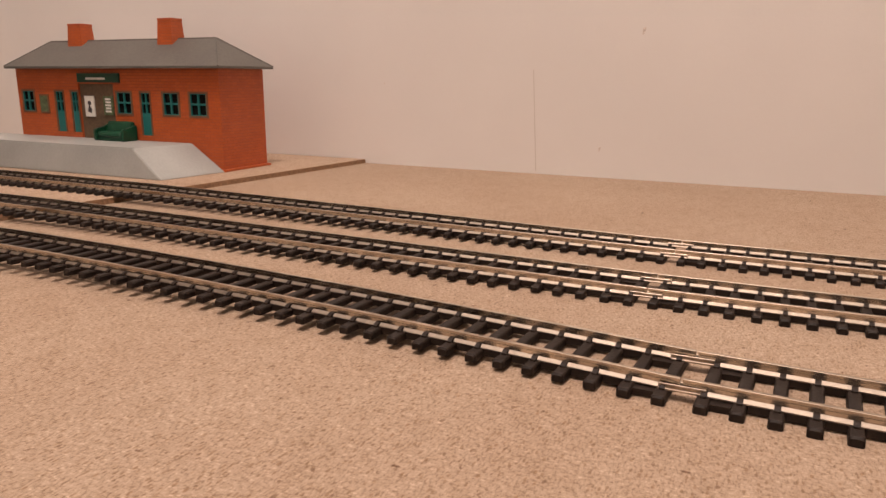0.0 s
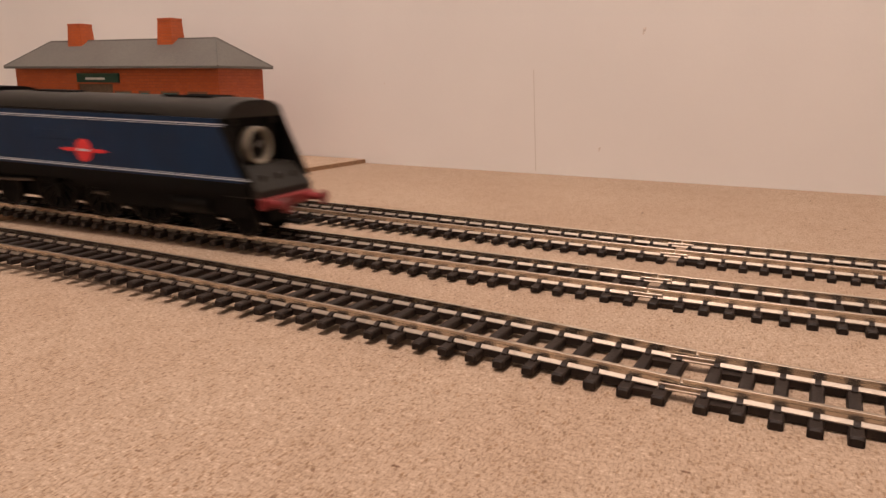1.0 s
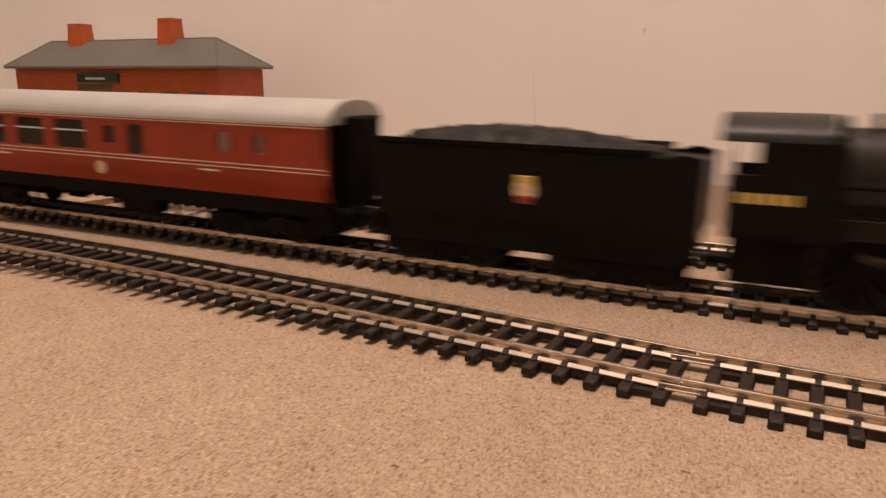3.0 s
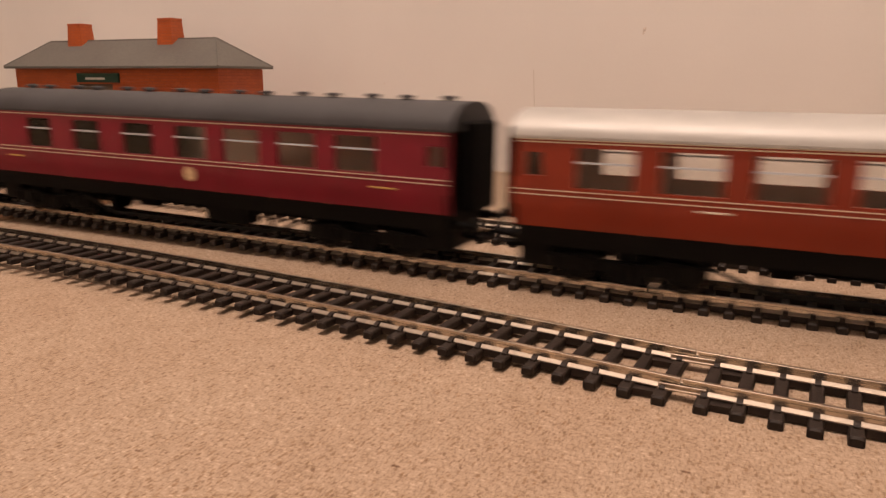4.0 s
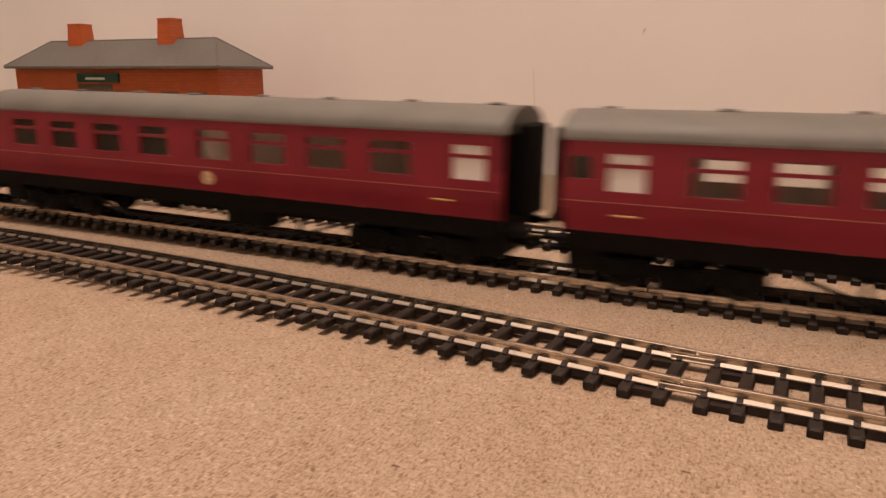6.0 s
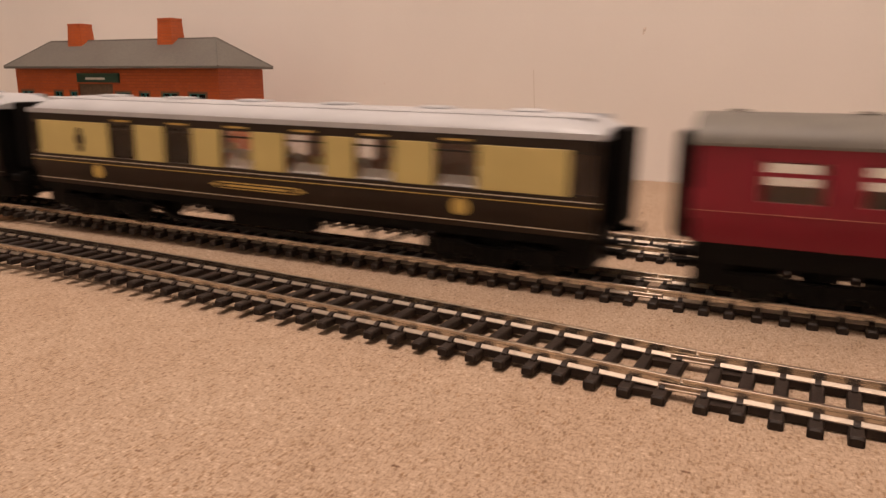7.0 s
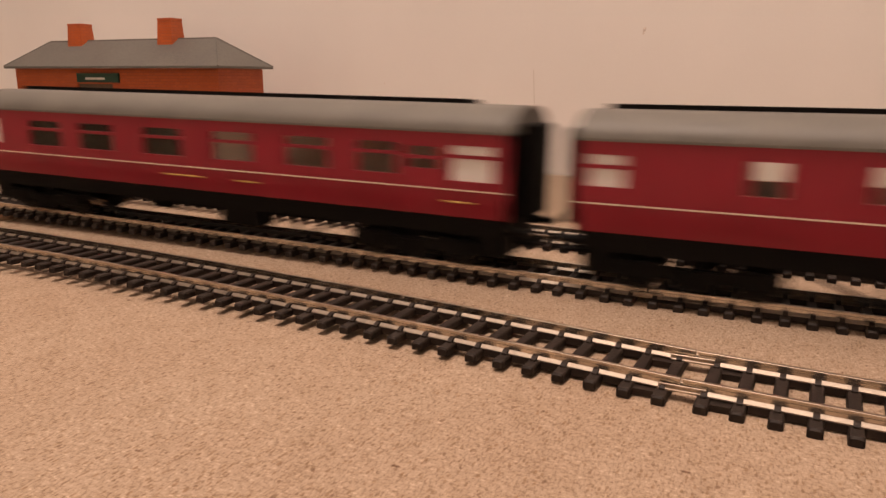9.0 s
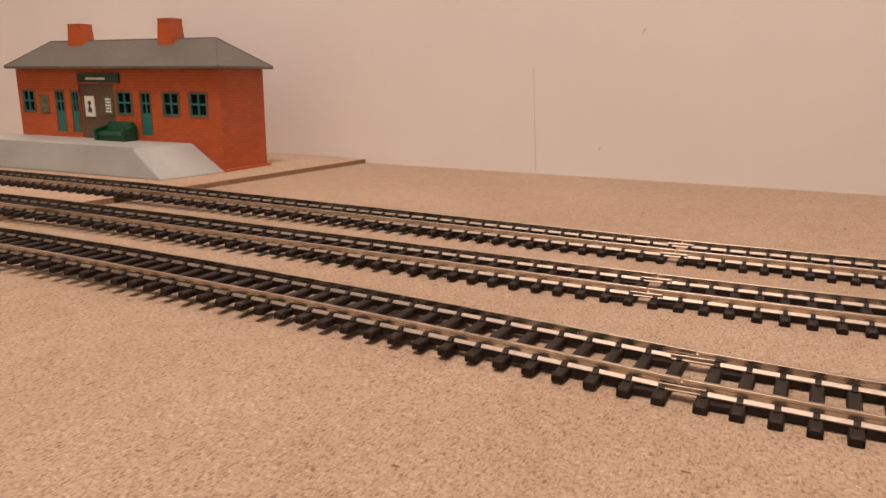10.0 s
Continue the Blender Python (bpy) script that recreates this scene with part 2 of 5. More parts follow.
def rod(bm, a, b, r, seg=12, r2=None):
    a, b = Vector(a), Vector(b)
    m = Matrix.Translation((a + b) / 2) @ (b - a).to_track_quat("Z", "Y").to_matrix().to_4x4()
    bmesh.ops.create_cone(bm, cap_ends=True, segments=seg, radius1=r, radius2=r if r2 is None else r2, depth=(b - a).length, matrix=m)
    return bm


def lathe(bm, profile, centre, axis="Z", seg=20, ring=False):
    """Turns (radius, height) pairs round an axis."""
    rows = []
    for r, h in profile:
        row = []
        for i in range(seg):
            c, s = math.cos(2 * math.pi * i / seg) * r, math.sin(2 * math.pi * i / seg) * r
            v = (c, s, h) if axis == "Z" else ((h, c, s) if axis == "X" else (c, h, s))
            row.append(bm.verts.new(Vector(centre) + Vector(v)))
        rows.append(row)
    for lo, hi in zip(rows, rows[1:]):
        for i in range(seg):
            bm.faces.new((lo[i], lo[(i + 1) % seg], hi[(i + 1) % seg], hi[i]))
    if ring:
        for i in range(seg):
            bm.faces.new((rows[-1][i], rows[-1][(i + 1) % seg], rows[0][(i + 1) % seg], rows[0][i]))
    else:
        bm.faces.new(rows[0][::-1])
        bm.faces.new(rows[-1])
    return bm


def holed(bm, u0, u1, z0, z1, holes, y0, y1, cuts=()):
    """A wall in the xz plane, y0 to y1 thick, with rectangular openings (u0, u1, z0, z1) through it."""
    us = sorted({u0, u1, *[h[0] for h in holes], *[h[1] for h in holes]})
    zs = sorted({z0, z1, *cuts, *[h[2] for h in holes], *[h[3] for h in holes]})
    us, zs = [u for u in us if u0 <= u <= u1], [z for z in zs if z0 <= z <= z1]
    nu, nz = len(us) - 1, len(zs) - 1

    def solid(i, j):
        if not (0 <= i < nu and 0 <= j < nz):
            return False
        cu, cz = (us[i] + us[i + 1]) / 2, (zs[j] + zs[j + 1]) / 2
        return not any(h[0] < cu < h[1] and h[2] < cz < h[3] for h in holes)

    vs = {}

    def v(i, j, k):
        if (i, j, k) not in vs:
            vs[i, j, k] = bm.verts.new((us[i], (y0, y1)[k], zs[j]))
        return vs[i, j, k]

    for i in range(nu):
        for j in range(nz):
            if not solid(i, j):
                continue
            bm.faces.new((v(i, j, 0), v(i + 1, j, 0), v(i + 1, j + 1, 0), v(i, j + 1, 0)))
            bm.faces.new((v(i, j, 1), v(i, j + 1, 1), v(i + 1, j + 1, 1), v(i + 1, j, 1)))
            if not solid(i - 1, j):
                bm.faces.new((v(i, j, 0), v(i, j + 1, 0), v(i, j + 1, 1), v(i, j, 1)))
            if not solid(i + 1, j):
                bm.faces.new((v(i + 1, j, 0), v(i + 1, j, 1), v(i + 1, j + 1, 1), v(i + 1, j + 1, 0)))
            if not solid(i, j - 1):
                bm.faces.new((v(i, j, 0), v(i, j, 1), v(i + 1, j, 1), v(i + 1, j, 0)))
            if not solid(i, j + 1):
                bm.faces.new((v(i, j + 1, 0), v(i + 1, j + 1, 0), v(i + 1, j + 1, 1), v(i, j + 1, 1)))
    return bm


def finish(name, bm, mats, smooth=32):
    bmesh.ops.recalc_face_normals(bm, faces=bm.faces)
    me = bpy.data.meshes.new(name)
    for f in bm.faces:
        f.smooth = True
    bmesh.ops.scale(bm, vec=(MM, MM, MM), verts=bm.verts)
    bm.to_mesh(me)
    bm.free()
    me.set_sharp_from_angle(angle=radians(smooth))
    for m in mats if isinstance(mats, (list, tuple)) else [mats]:
        me.materials.append(m)
    return me


def part(name, bm, mats, parent, label="", at=None):
    ob = new(name, finish(name, bm, mats))
    ob.parent = parent
    if at is not None:
        ob.matrix_basis = at
    return tagged(ob, label)


def thing(name, label, category, group="", kind="", at=None):
    ob = new(name)
    ob.empty_display_size = 0.01
    if at is not None:
        ob.matrix_basis = at
    return tagged(ob, label, category, group, kind)


def solid_thing(name, bm, mats, label, category, kind="", at=None):
    ob = new(name, finish(name, bm, mats))
    if at is not None:
        ob.matrix_basis = at
    return tagged(ob, label, category, kind=kind)


def place(x, y, z, rz=0.0):
    return pose(x * MM, y * MM, z * MM, 0, 0, rz)


B = bmesh.new

# ---- the room and the boards ----
RISE = 3.0
EDGE_X = -296.0


def rise(x):
    """How far the tracks are lifted off the lower board towards the raised one."""
    return RISE * min(1.0, max(0.0, (x + 20) / (EDGE_X + 20)))


solid_thing("ground", box(B(), -2900, 3100, -700, 330, -14, 0), BOARD, "tan pressed fibre baseboard with dark flecks", "baseboard", "structure")

bm = B()
extrude_loop(bm, [(-2900, -700, 0.02), (-368, -700, 0.02), (-279.5, 262, 0.02), (-2900, 290, 0.02)], (0, 0, RISE))
for f in bm.faces:
    f.material_index = 0 if abs(f.calc_center_median().z - RISE - 0.02) < 0.01 else 1
solid_thing("raised_board", bm, [RAISED, EDGE], "thin pressed board laid over the baseboard, brown cut edge", "board", "structure")

WALL_TURN = -0.614
wall_at = place(0, 259.76, 0, WALL_TURN)
solid_thing("wall_north", box(B(), -3100, 3300, 0, 60, -14, 1450), WALL, "pale cream papered wall behind the layout", "wall", "structure", wall_at)
seam = thing("wallpaper_seam", "thin raised vertical seam in the wallpaper", "seam", kind="structure", at=wall_at)
bm = B()
extrude_loop(bm, [(-142.0, -0.25, 2), (-141.4, -0.25, 2), (-145.4, -0.25, 70), (-145.9, -0.25, 70)], (0, 0.4, 0))
part("strip", bm, SEAMED, seam)
for x, z, w, h, lean in ((-74.0, 93.4, 1.2, 3.6, 0.5), (-98.2, 18.7, 0.8, 2.4, 0.4), (-262, 60, 0.5, 0.8, 0)):
    bm = B()
    n = 10
    extrude_loop(bm, [(x + w * math.cos(a) * (0.7 + 0.3 * math.sin(3 * a)) + lean * h * math.sin(a) * 0.4, -0.12, z + h * math.sin(a) * (0.8 + 0.2 * math.cos(2 * a)))
                      for a in [2 * math.pi * i / n for i in range(n)]], (0, 0.2, 0))
    solid_thing("wall_scuff", bm, SCUFF, "small grey scuff mark on the wall", "scuff", "structure", wall_at)
# the rest of the room is unseen, added to bounce fill light
solid_thing("wall_south", box(B(), -3100, 3300, -1360, -1300, -900, 1450), PLAIN, "unseen room wall that bounces fill light", "wall", "structure")
solid_thing("wall_west", box(B(), -3160, -3100, -1360, 400, -900, 1450), PLAIN, "unseen room wall that bounces fill light", "wall", "structure")
solid_thing("wall_east", box(B(), 3300, 3360, -1360, 400, -900, 1450), PLAIN, "unseen room wall that bounces fill light", "wall", "structure")
solid_thing("floor", box(B(), -3160, 3360, -1360, 400, -960, -900), PLAIN, "unseen room floor that bounces fill light", "floor", "structure")
solid_thing("ceiling", box(B(), -3160, 3360, -1360, 400, 1450, 1510), PLAIN, "unseen ceiling that bounces fill light", "ceiling", "structure")

# ---- station building and platform ----
def station():
    at = place(-320.8, 151.5, RISE, 0.424)
    st = thing("station_building", "orange brick model station with grey hipped roof", "building", at=at)
    WID, DEP, HGT = 195.2, 44.5, 67.2
    ox = 320.8
    wins = [(-510.4, -498.9), (-412.7, -399.8), (-369.6, -356.5), (-346.0, -332.3)]
    doors = [(-475.4, -467.2), (-458.6, -451.9), (-390.5, -382.2)]
    holes = [(a + ox, b + ox, 36.0, 50.4) for a, b in wins] + [(a + ox, b + ox, 21.5, 50.4) for a, b in doors]
    holes.append((-450.8 + ox, -416.0 + ox, 17.0, 56.0))
    wall = part("front_wall", holed(B(), -WID, 0, 0, HGT, holes, 0, 1.6), BRICK, st)
    part("end_wall", holed(B(), 1.6, DEP - 1.6, 0, HGT, [], 0, 1.6), BRICK, st, at=pose(0, 0, 0, 0, 0, 90) )
    part("end_wall", holed(B(), 1.6, DEP - 1.6, 0, HGT, [], -1.6, 0), BRICK, st, at=pose(-WID * MM, 0, 0, 0, 0, 90))
    part("back_wall", holed(B(), -WID, 0, 0, HGT, [], DEP - 1.6, DEP), BRICK, st)
    # added screen, painted dark as the unlit interior
    part("inside", box(B(), -WID + 2, -2, 3.4, 4.2, 0, HGT - 1), DARK, st, "added dark screen for the unlit interior")
    part("plinth", box(B(), -6, 2.2, -1.0, DEP + 2.0, 0, 1.5, 0.2), BRICK, st)
    # windows with glazing bars
    for a, b in wins:
        a, b = a + ox, b + ox
        w = part("window", holed(B(), a, b, 36.0, 50.4, [(a + 0.5, (a + b) / 2 - 0.6, 36.5, 42.8), ((a + b) / 2 + 0.6, b - 0.5, 36.5, 42.8),
                                                        (a + 0.5, (a + b) / 2 - 0.6, 44.0, 49.9), ((a + b) / 2 + 0.6, b - 0.5, 44.0, 49.9)], -0.2, 0.9), GREEN, st, "green glazing bars")
        # black sheet in the open window, painted for the shade within
        part("pane", box(B(), a + 0.4, b - 0.4, 1.0, 1.3, 36.4, 50.0), DARK, w, "black sheet for the unlit room behind the window")
        part("surround", holed(B(), a - 1.6, b + 1.6, 34.6, 51.6, [(a + 0.02, b - 0.02, 36.0, 50.4)], -0.35, -0.02), DUN, w, "dun painted window surround")
    for a, b in doors:
        a, b = a + ox, b + ox
        m = (a + b) / 2
        d = part("door", holed(B(), a, b, 21.5, 50.4, [(a + 0.5, m - 0.5, 36.6, 42.7), (m + 0.5, b - 0.5, 36.6, 42.7), (a + 0.5, m - 0.5, 43.9, 49.8), (m + 0.5, b - 0.5, 43.9, 49.8)], 0.3, 1.4), GREEN, st, "green plastic door with glazed top")
        # the door tops get the same painted shade
        part("pane", box(B(), a + 0.5, b - 0.5, 1.42, 1.58, 37, 50.0), DARK, d, "black sheet for the unlit room behind the door")
        part("surround", holed(B(), a - 1.1, b + 1.1, 21.5, 51.6, [(a + 0.02, b - 0.02, 21.4, 50.4)], -0.35, -0.02), DUN, d, "dun painted door surround")
        part("panel", box(B(), a + 1.2, b - 1.2, 0.05, 0.6, 24.0, 35.0, 0.15), GREEN, d)
    # the brown recessed porch panel with two posters
    porch = part("porch_panel", box(B(), -450.8 + ox, -416.0 + ox, 1.4, 3.0, 17.0, 56.0), PORCH, st, "brown recessed porch panel")
    p1 = part("poster", box(B(), -446.2 + ox, -437.0 + ox, 0.5, 1.4, 33.0, 47.6), PAPER, porch, "white poster with a dark picture")
    bm = B()
    lathe(bm, [(0.2, -0.15), (1.6, -0.12), (1.6, 0.1)], (-441.4 + ox, 0.45, 42.5), "Y", 9)
    extrude_loop(bm, [(-443.6 + ox, 0.35, 36.6), (-440.0 + ox, 0.35, 35.4), (-439.4 + ox, 0.35, 38.0), (-441.8 + ox, 0.35, 41.6)], (0, 0.15, 0))
    part("picture", bm, INK, p1)
    p2 = part("poster", box(B(), -427.6 + ox, -418.2 + ox, 0.6, 1.4, 34.4, 47.6), NOTICE, porch, "green framed notice")
    bm = B()
    for i in range(5):
        box(bm, -425.6 + ox + 0.5 * (i % 2), -420.2 + ox, 0.4, 0.65, 36.4 + i * 2.1, 37.7 + i * 2.1)
    part("print", bm, PAPER, p2)
    nb = part("notice_board", box(B(), -492.4 + ox, -482.6 + ox, -0.7, 0.1, 34.4, 48.2, 0.2), DUN, st, "dun framed green notice board")
    part("notice", box(B(), -491.2 + ox, -483.8 + ox, -0.9, -0.65, 35.6, 47.0), NOTICE, nb)
    sg = part("sign", box(B(), -449.6 + ox, -408.4 + ox, -1.4, 0.1, 57.0, 63.4, 0.3), SIGNGREEN, st, "dark green nameboard with a pale line of print")
    part("print", box(B(), -440.4 + ox, -421.4 + ox, -1.6, -1.3, 58.9, 60.4), PAPER, sg)
    # hipped roof
    bm = B()
    x0, x1, y0, y1, ze, zr = -WID - 5, 5, -5.5, DEP + 5.5, HGT, HGT + 19.6
    rl, rr, ym = -502.5 + ox, -340.5 + ox, DEP / 2
    lo = [bm.verts.new(q) for q in ((x0, y0, ze - 0.6), (x1, y0, ze - 0.6), (x1, y1, ze - 0.6), (x0, y1, ze - 0.6))]
    e = [bm.verts.new(q) for q in ((x0, y0, ze + 1.0), (x1, y0, ze + 1.0), (x1, y1, ze + 1.0), (x0, y1, ze + 1.0))]
    a, b = bm.verts.new((rl, ym, zr)), bm.verts.new((rr, ym, zr))
    bm.faces.new(lo[::-1])
    for i in range(4):
        bm.faces.new((lo[i], lo[(i + 1) % 4], e[(i + 1) % 4], e[i]))
    bm.faces.new((e[0], e[1], b, a))
    bm.faces.new((e[1], e[2], b))
    bm.faces.new((e[2], e[3], a, b))
    bm.faces.new((e[3], e[0], a))
    roof = part("roof", bm, ROOFGREY, st, "grey plastic hipped roof")
    for q0, q1 in (((rl, ym, zr), (rr, ym, zr)), ((rr, ym, zr), (x1, y0, ze + 1)), ((rr, ym, zr), (x1, y1, ze + 1)), ((rl, ym, zr), (x0, y0, ze + 1))):
        part("ridge_cap", rod(B(), q0, q1, 0.55, 8), ROOFGREY, roof)
    for cx, wb, wt, top in ((-469.6, 7.6, 6.3, 98.6), (-380.8, 7.2, 5.9, 100.2)):
        bm = B()
        zb = HGT + 12
        cx += ox
        q = [bm.verts.new((cx + sx * w, ym + sy * d, z)) for z, w, d in ((zb, wb, 6.2), (top, wt, 5.2)) for sx, sy in ((-1, -1), (1, -1), (1, 1), (-1, 1))]
        for i in range(4):
            bm.faces.new((q[i], q[(i + 1) % 4], q[4 + (i + 1) % 4], q[4 + i]))
        bm.faces.new(q[:4][::-1])
        bm.faces.new(q[4:])
        ch = part("chimney", bm, BRICK, st)
        part("cap", box(B(), cx - wt - 0.3, cx + wt + 0.3, ym - 5.5, ym + 5.5, top - 1.4, top + 0.2, 0.2), BRICK, ch)
    return st


station()

plat = thing("station_platform", "pale grey plastic platform with a sloping ramp end", "platform")
bm = B()
zt, zb = RISE + 17.8, RISE + 0.03
lo = [bm.verts.new(q) for q in ((-640, 101.5, zb), (-325.5, 101.5, zb), (-319.5, 151.0, zb), (-640, 151.0, zb))]
hi = [bm.verts.new(q) for q in ((-640, 106.0, zt), (-352.5, 106.0, zt), (-346.5, 151.0, zt), (-640, 151.0, zt))]
bm.faces.new(lo[::-1])
bm.faces.new(hi)
for i in range(4):
    bm.faces.new((lo[i], lo[(i + 1) % 4], hi[(i + 1) % 4], hi[i]))
bmesh.ops.bevel(bm, geom=list(bm.edges), offset=0.5, segments=2, affect="EDGES")
part("deck", bm, PLATFORM, plat)
bm = B()
prism_y(bm, [(-640, zt + 0.02), (-353.5, zt + 0.02), (-353.0, zt + 0.35), (-640, zt + 0.35)], 106.5, 109.5)
part("coping", bm, PLATFORM, plat)
part("moulding_mark", lathe(B(), [(1.6, 0), (1.5, 0.12)], (-350.5, 125, zt - 1.2), "Z", 12), PLATFORM, plat)

bench = thing("platform_bench", "dark green plastic double bench on the platform", "bench", at=place(-408.6, 145.5, zt))
part("seat", box(B(), -11.8, 11.8, -8.6, 1.0, 2.6, 6.2, 1.2), BENCHGREEN, bench)
part("base", box(B(), -12, 12, -7.6, 3.0, 0, 2.8, 0.4), BENCHGREEN, bench)
bm = extrude_loop(B(), [(-12.2, -0.4, 5.4), (-12.2, 3.4, 5.4), (-12.2, 4.4, 12.2), (-12.2, 3.4, 13.2), (-12.2, 2.0, 12.8)], (24.4, 0, 0))
bmesh.ops.bevel(bm, geom=list(bm.edges), offset=0.7, segments=3, affect="EDGES")
part("backrest", bm, BENCHGREEN, bench)
for x in (-14.4, 11.4):
    bm = extrude_loop(B(), [(x, -9.0, 0), (x, 3.6, 0), (x, 4.0, 10.4), (x, 1.2, 10.6), (x, -1.0, 8.6), (x, -8.2, 8.2), (x, -9.2, 7.0)], (3.0, 0, 0))
    bmesh.ops.bevel(bm, geom=list(bm.edges), offset=0.6, segments=3, affect="EDGES")
    part("arm", bm, BENCHGREEN, bench)
for i in range(5):
    part("slat", box(B(), -11.0 + i * 4.6, -7.4 + i * 4.6, -1.1, -0.3, 6.8, 11.6, 0.3), BENCHGREEN, bench, at=pose(0, 1.6 * MM, -0.3 * MM, -9))


# ---- tracks ----
def near_line(x):
    if x > 0:
        return -64.06 - 0.0512 * x
    if x > -340:
        return -64.06 - 0.0677 * x - 0.000127 * x * x
    return near_line(-339.999) + 0.0187 * (x + 340)


TRACKS = {"near": (near_line, 0.0, 3.52, 7.046, 4.55, 6.69),
          "middle": (lambda x: 0.0, -18.5, 4.6, 7.08, 2.4, 6.84),
          "far": (lambda x: 54.1 - 0.0145 * x, -18.4, 4.2, 7.05, 3.0, 6.75)}
G = 8.8
RAIL_SECTION = [(-1.15, 1.9), (1.15, 1.9), (1.15, 2.2), (0.36, 2.85), (0.36, 3.7), (0.5, 3.88), (0.5, 4.54), (0.42, 4.62), (-0.42, 4.62), (-0.5, 4.54), (-0.5, 3.88), (-0.36, 3.7), (-0.36, 2.85), (-1.15, 2.2)]


def near_rise(x):
    """The front track comes down to the lower board in a bow."""
    return (RISE + 0.5) * (1 - (1 - min(1.0, max(0.0, -x / 296))) ** 1.8)


def rail_mesh(fn, xs, side, up):
    bm = B()
    rows = []
    for x in xs:
        s = (fn(x + 1) - fn(x - 1)) / 2
        k = math.hypot(1, s)
        row = []
        for y, z in RAIL_SECTION:
            o = side * G + y
            row.append(bm.verts.new((x - s / k * o, fn(x) + o / k, z + up(x))))
        rows.append(row)
    n = len(RAIL_SECTION)
    for a, b in zip(rows, rows[1:]):
        for i in range(n):
            f = bm.faces.new((a[i], b[i], b[(i + 1) % n], a[(i + 1) % n]))
            # side and foot faces take their own reflection tones
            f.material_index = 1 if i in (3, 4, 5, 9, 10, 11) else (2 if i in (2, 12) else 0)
    bm.faces.new(rows[0])
    bm.faces.new(rows[-1][::-1])
    return bm


def sleeper_mesh():
    bm = B()
    # moulded sleeper with sloped top edges and four rail chairs
    outline = [(-1.4, 0.03), (1.4, 0.03), (1.38, 1.5), (1.12, 1.88), (0.75, 2.0), (-0.75, 2.0), (-1.12, 1.88), (-1.38, 1.5)]
    rings = [[bm.verts.new((x * k, y, 0.03 + (z - 0.03) * m)) for x, z in outline] for y, k, m in ((-14.6, 0.78, 0.8), (-14.15, 1, 1), (14.15, 1, 1), (14.6, 0.78, 0.8))]
    for a, b in zip(rings, rings[1:]):
        for i in range(8):
            bm.faces.new((a[i], b[i], b[(i + 1) % 8], a[(i + 1) % 8]))
    bm.faces.new(rings[0])
    bm.faces.new(rings[-1][::-1])
    for s in (-G, G):
        for d in (-1, 1):
            prism_x(bm, [(s + d * 0.4, 1.9), (s + d * 2.2, 1.9), (s + d * 2.1, 2.4), (s + d * 1.6, 2.75), (s + d * 0.9, 2.95), (s + d * 0.4, 3.0)], -0.6, 0.6)
    return finish("sleeper", bm, SLEEPER)


SLEEPER_MESH = sleeper_mesh()
spread = [-2700, -1500, -700] + list(range(-600, -300, 60)) + list(range(-300, 1, 15))


def track(key):
    fn, joint, l0, lp, r0, rp = TRACKS[key]
    up = near_rise if key == "near" else rise
    for left in (True, False):
        tr = thing("model_track", "straight model railway track, black sleepers and dull metal rails" if left else "model railway track piece beyond the rail joint, bright metal rails",
                   "track", "model railway tracks")
        xs = [x + joint for x in (spread if left else [0, 30, 60, 120, 240, 600, 1500, 2900])]
        xs[-1 if left else 0] += -0.25 if left else 0.25
        for side in (-1, 1):
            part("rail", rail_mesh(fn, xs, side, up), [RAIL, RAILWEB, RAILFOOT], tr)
        count = 92 if left else 30
        for k in range(count):
            x = joint - l0 - k * lp if left else joint + r0 + k * rp
            s = (fn(x + 1) - fn(x - 1)) / 2
            ob = new("sleeper", SLEEPER_MESH)
            ob.parent = tr
            ob.matrix_basis = place(x, fn(x), up(x), math.degrees(math.atan(s)) + random.uniform(-0.7, 0.7))
        # the rest of the run, out of the close view
        bm = B()
        x = joint - l0 - count * lp if left else joint + r0 + count * rp
        while -2690 < x < 2890:
            box(bm, x - 1.7, x + 1.7, fn(x) - 14.6, fn(x) + 14.6, up(x) + 0.03, up(x) + 2.0)
            x += -lp if left else rp
        far_sleepers = part("sleeper_row", bm, SLEEPER, tr)
        tagged(far_sleepers, kind="stuff")
        # webs that tie the last sleepers to each other
        d = -1 if left else 1
        first, step = (l0, lp) if left else (r0, rp)
        for side in (-1, 1):
            bm = B()
            xa, xb = sorted((joint + d * first, joint + d * (first + step)))
            box(bm, xa, xb, fn(xa) + side * G - 3.4, fn(xa) + side * G + 3.4, up(xa) + 0.04, up(xa) + 1.5)
            part("end_web", bm, SLEEPER, tr)
        # webbing under the rails, its black strip filling in the shade there
        shade_web = finish("shade_web", box(B(), 1.1, step - 1.1, -1.35, 1.35, 0.3, 1.98), SLEEPER)
        for side in (-1, 1):
            for k in range(1, 40 if left else 14):
                xa = joint + d * (first + k * step)
                if left:
                    xa -= step
                ob = new("shade_web", shade_web)
                ob.parent = tr
                ob.matrix_basis = place(xa, fn(xa + step / 2) + side * G, up(xa))
        if left:
            for side in (-1, 1):
                bm = B()
                y = fn(joint) + side * G
                box(bm, joint - 5.0, joint + 4.4, y - 1.55, y + 1.55, 1.95, 2.45, 0.1)
                box(bm, joint - 5.0, joint + 4.4, y - 1.2, y - 0.75, 2.4, 3.35, 0.1)
                box(bm, joint - 5.0, joint + 4.4, y + 0.75, y + 1.2, 2.4, 3.35, 0.1)
                part("rail_joiner", bm, RAIL, tr, "bright folded metal rail joiner")

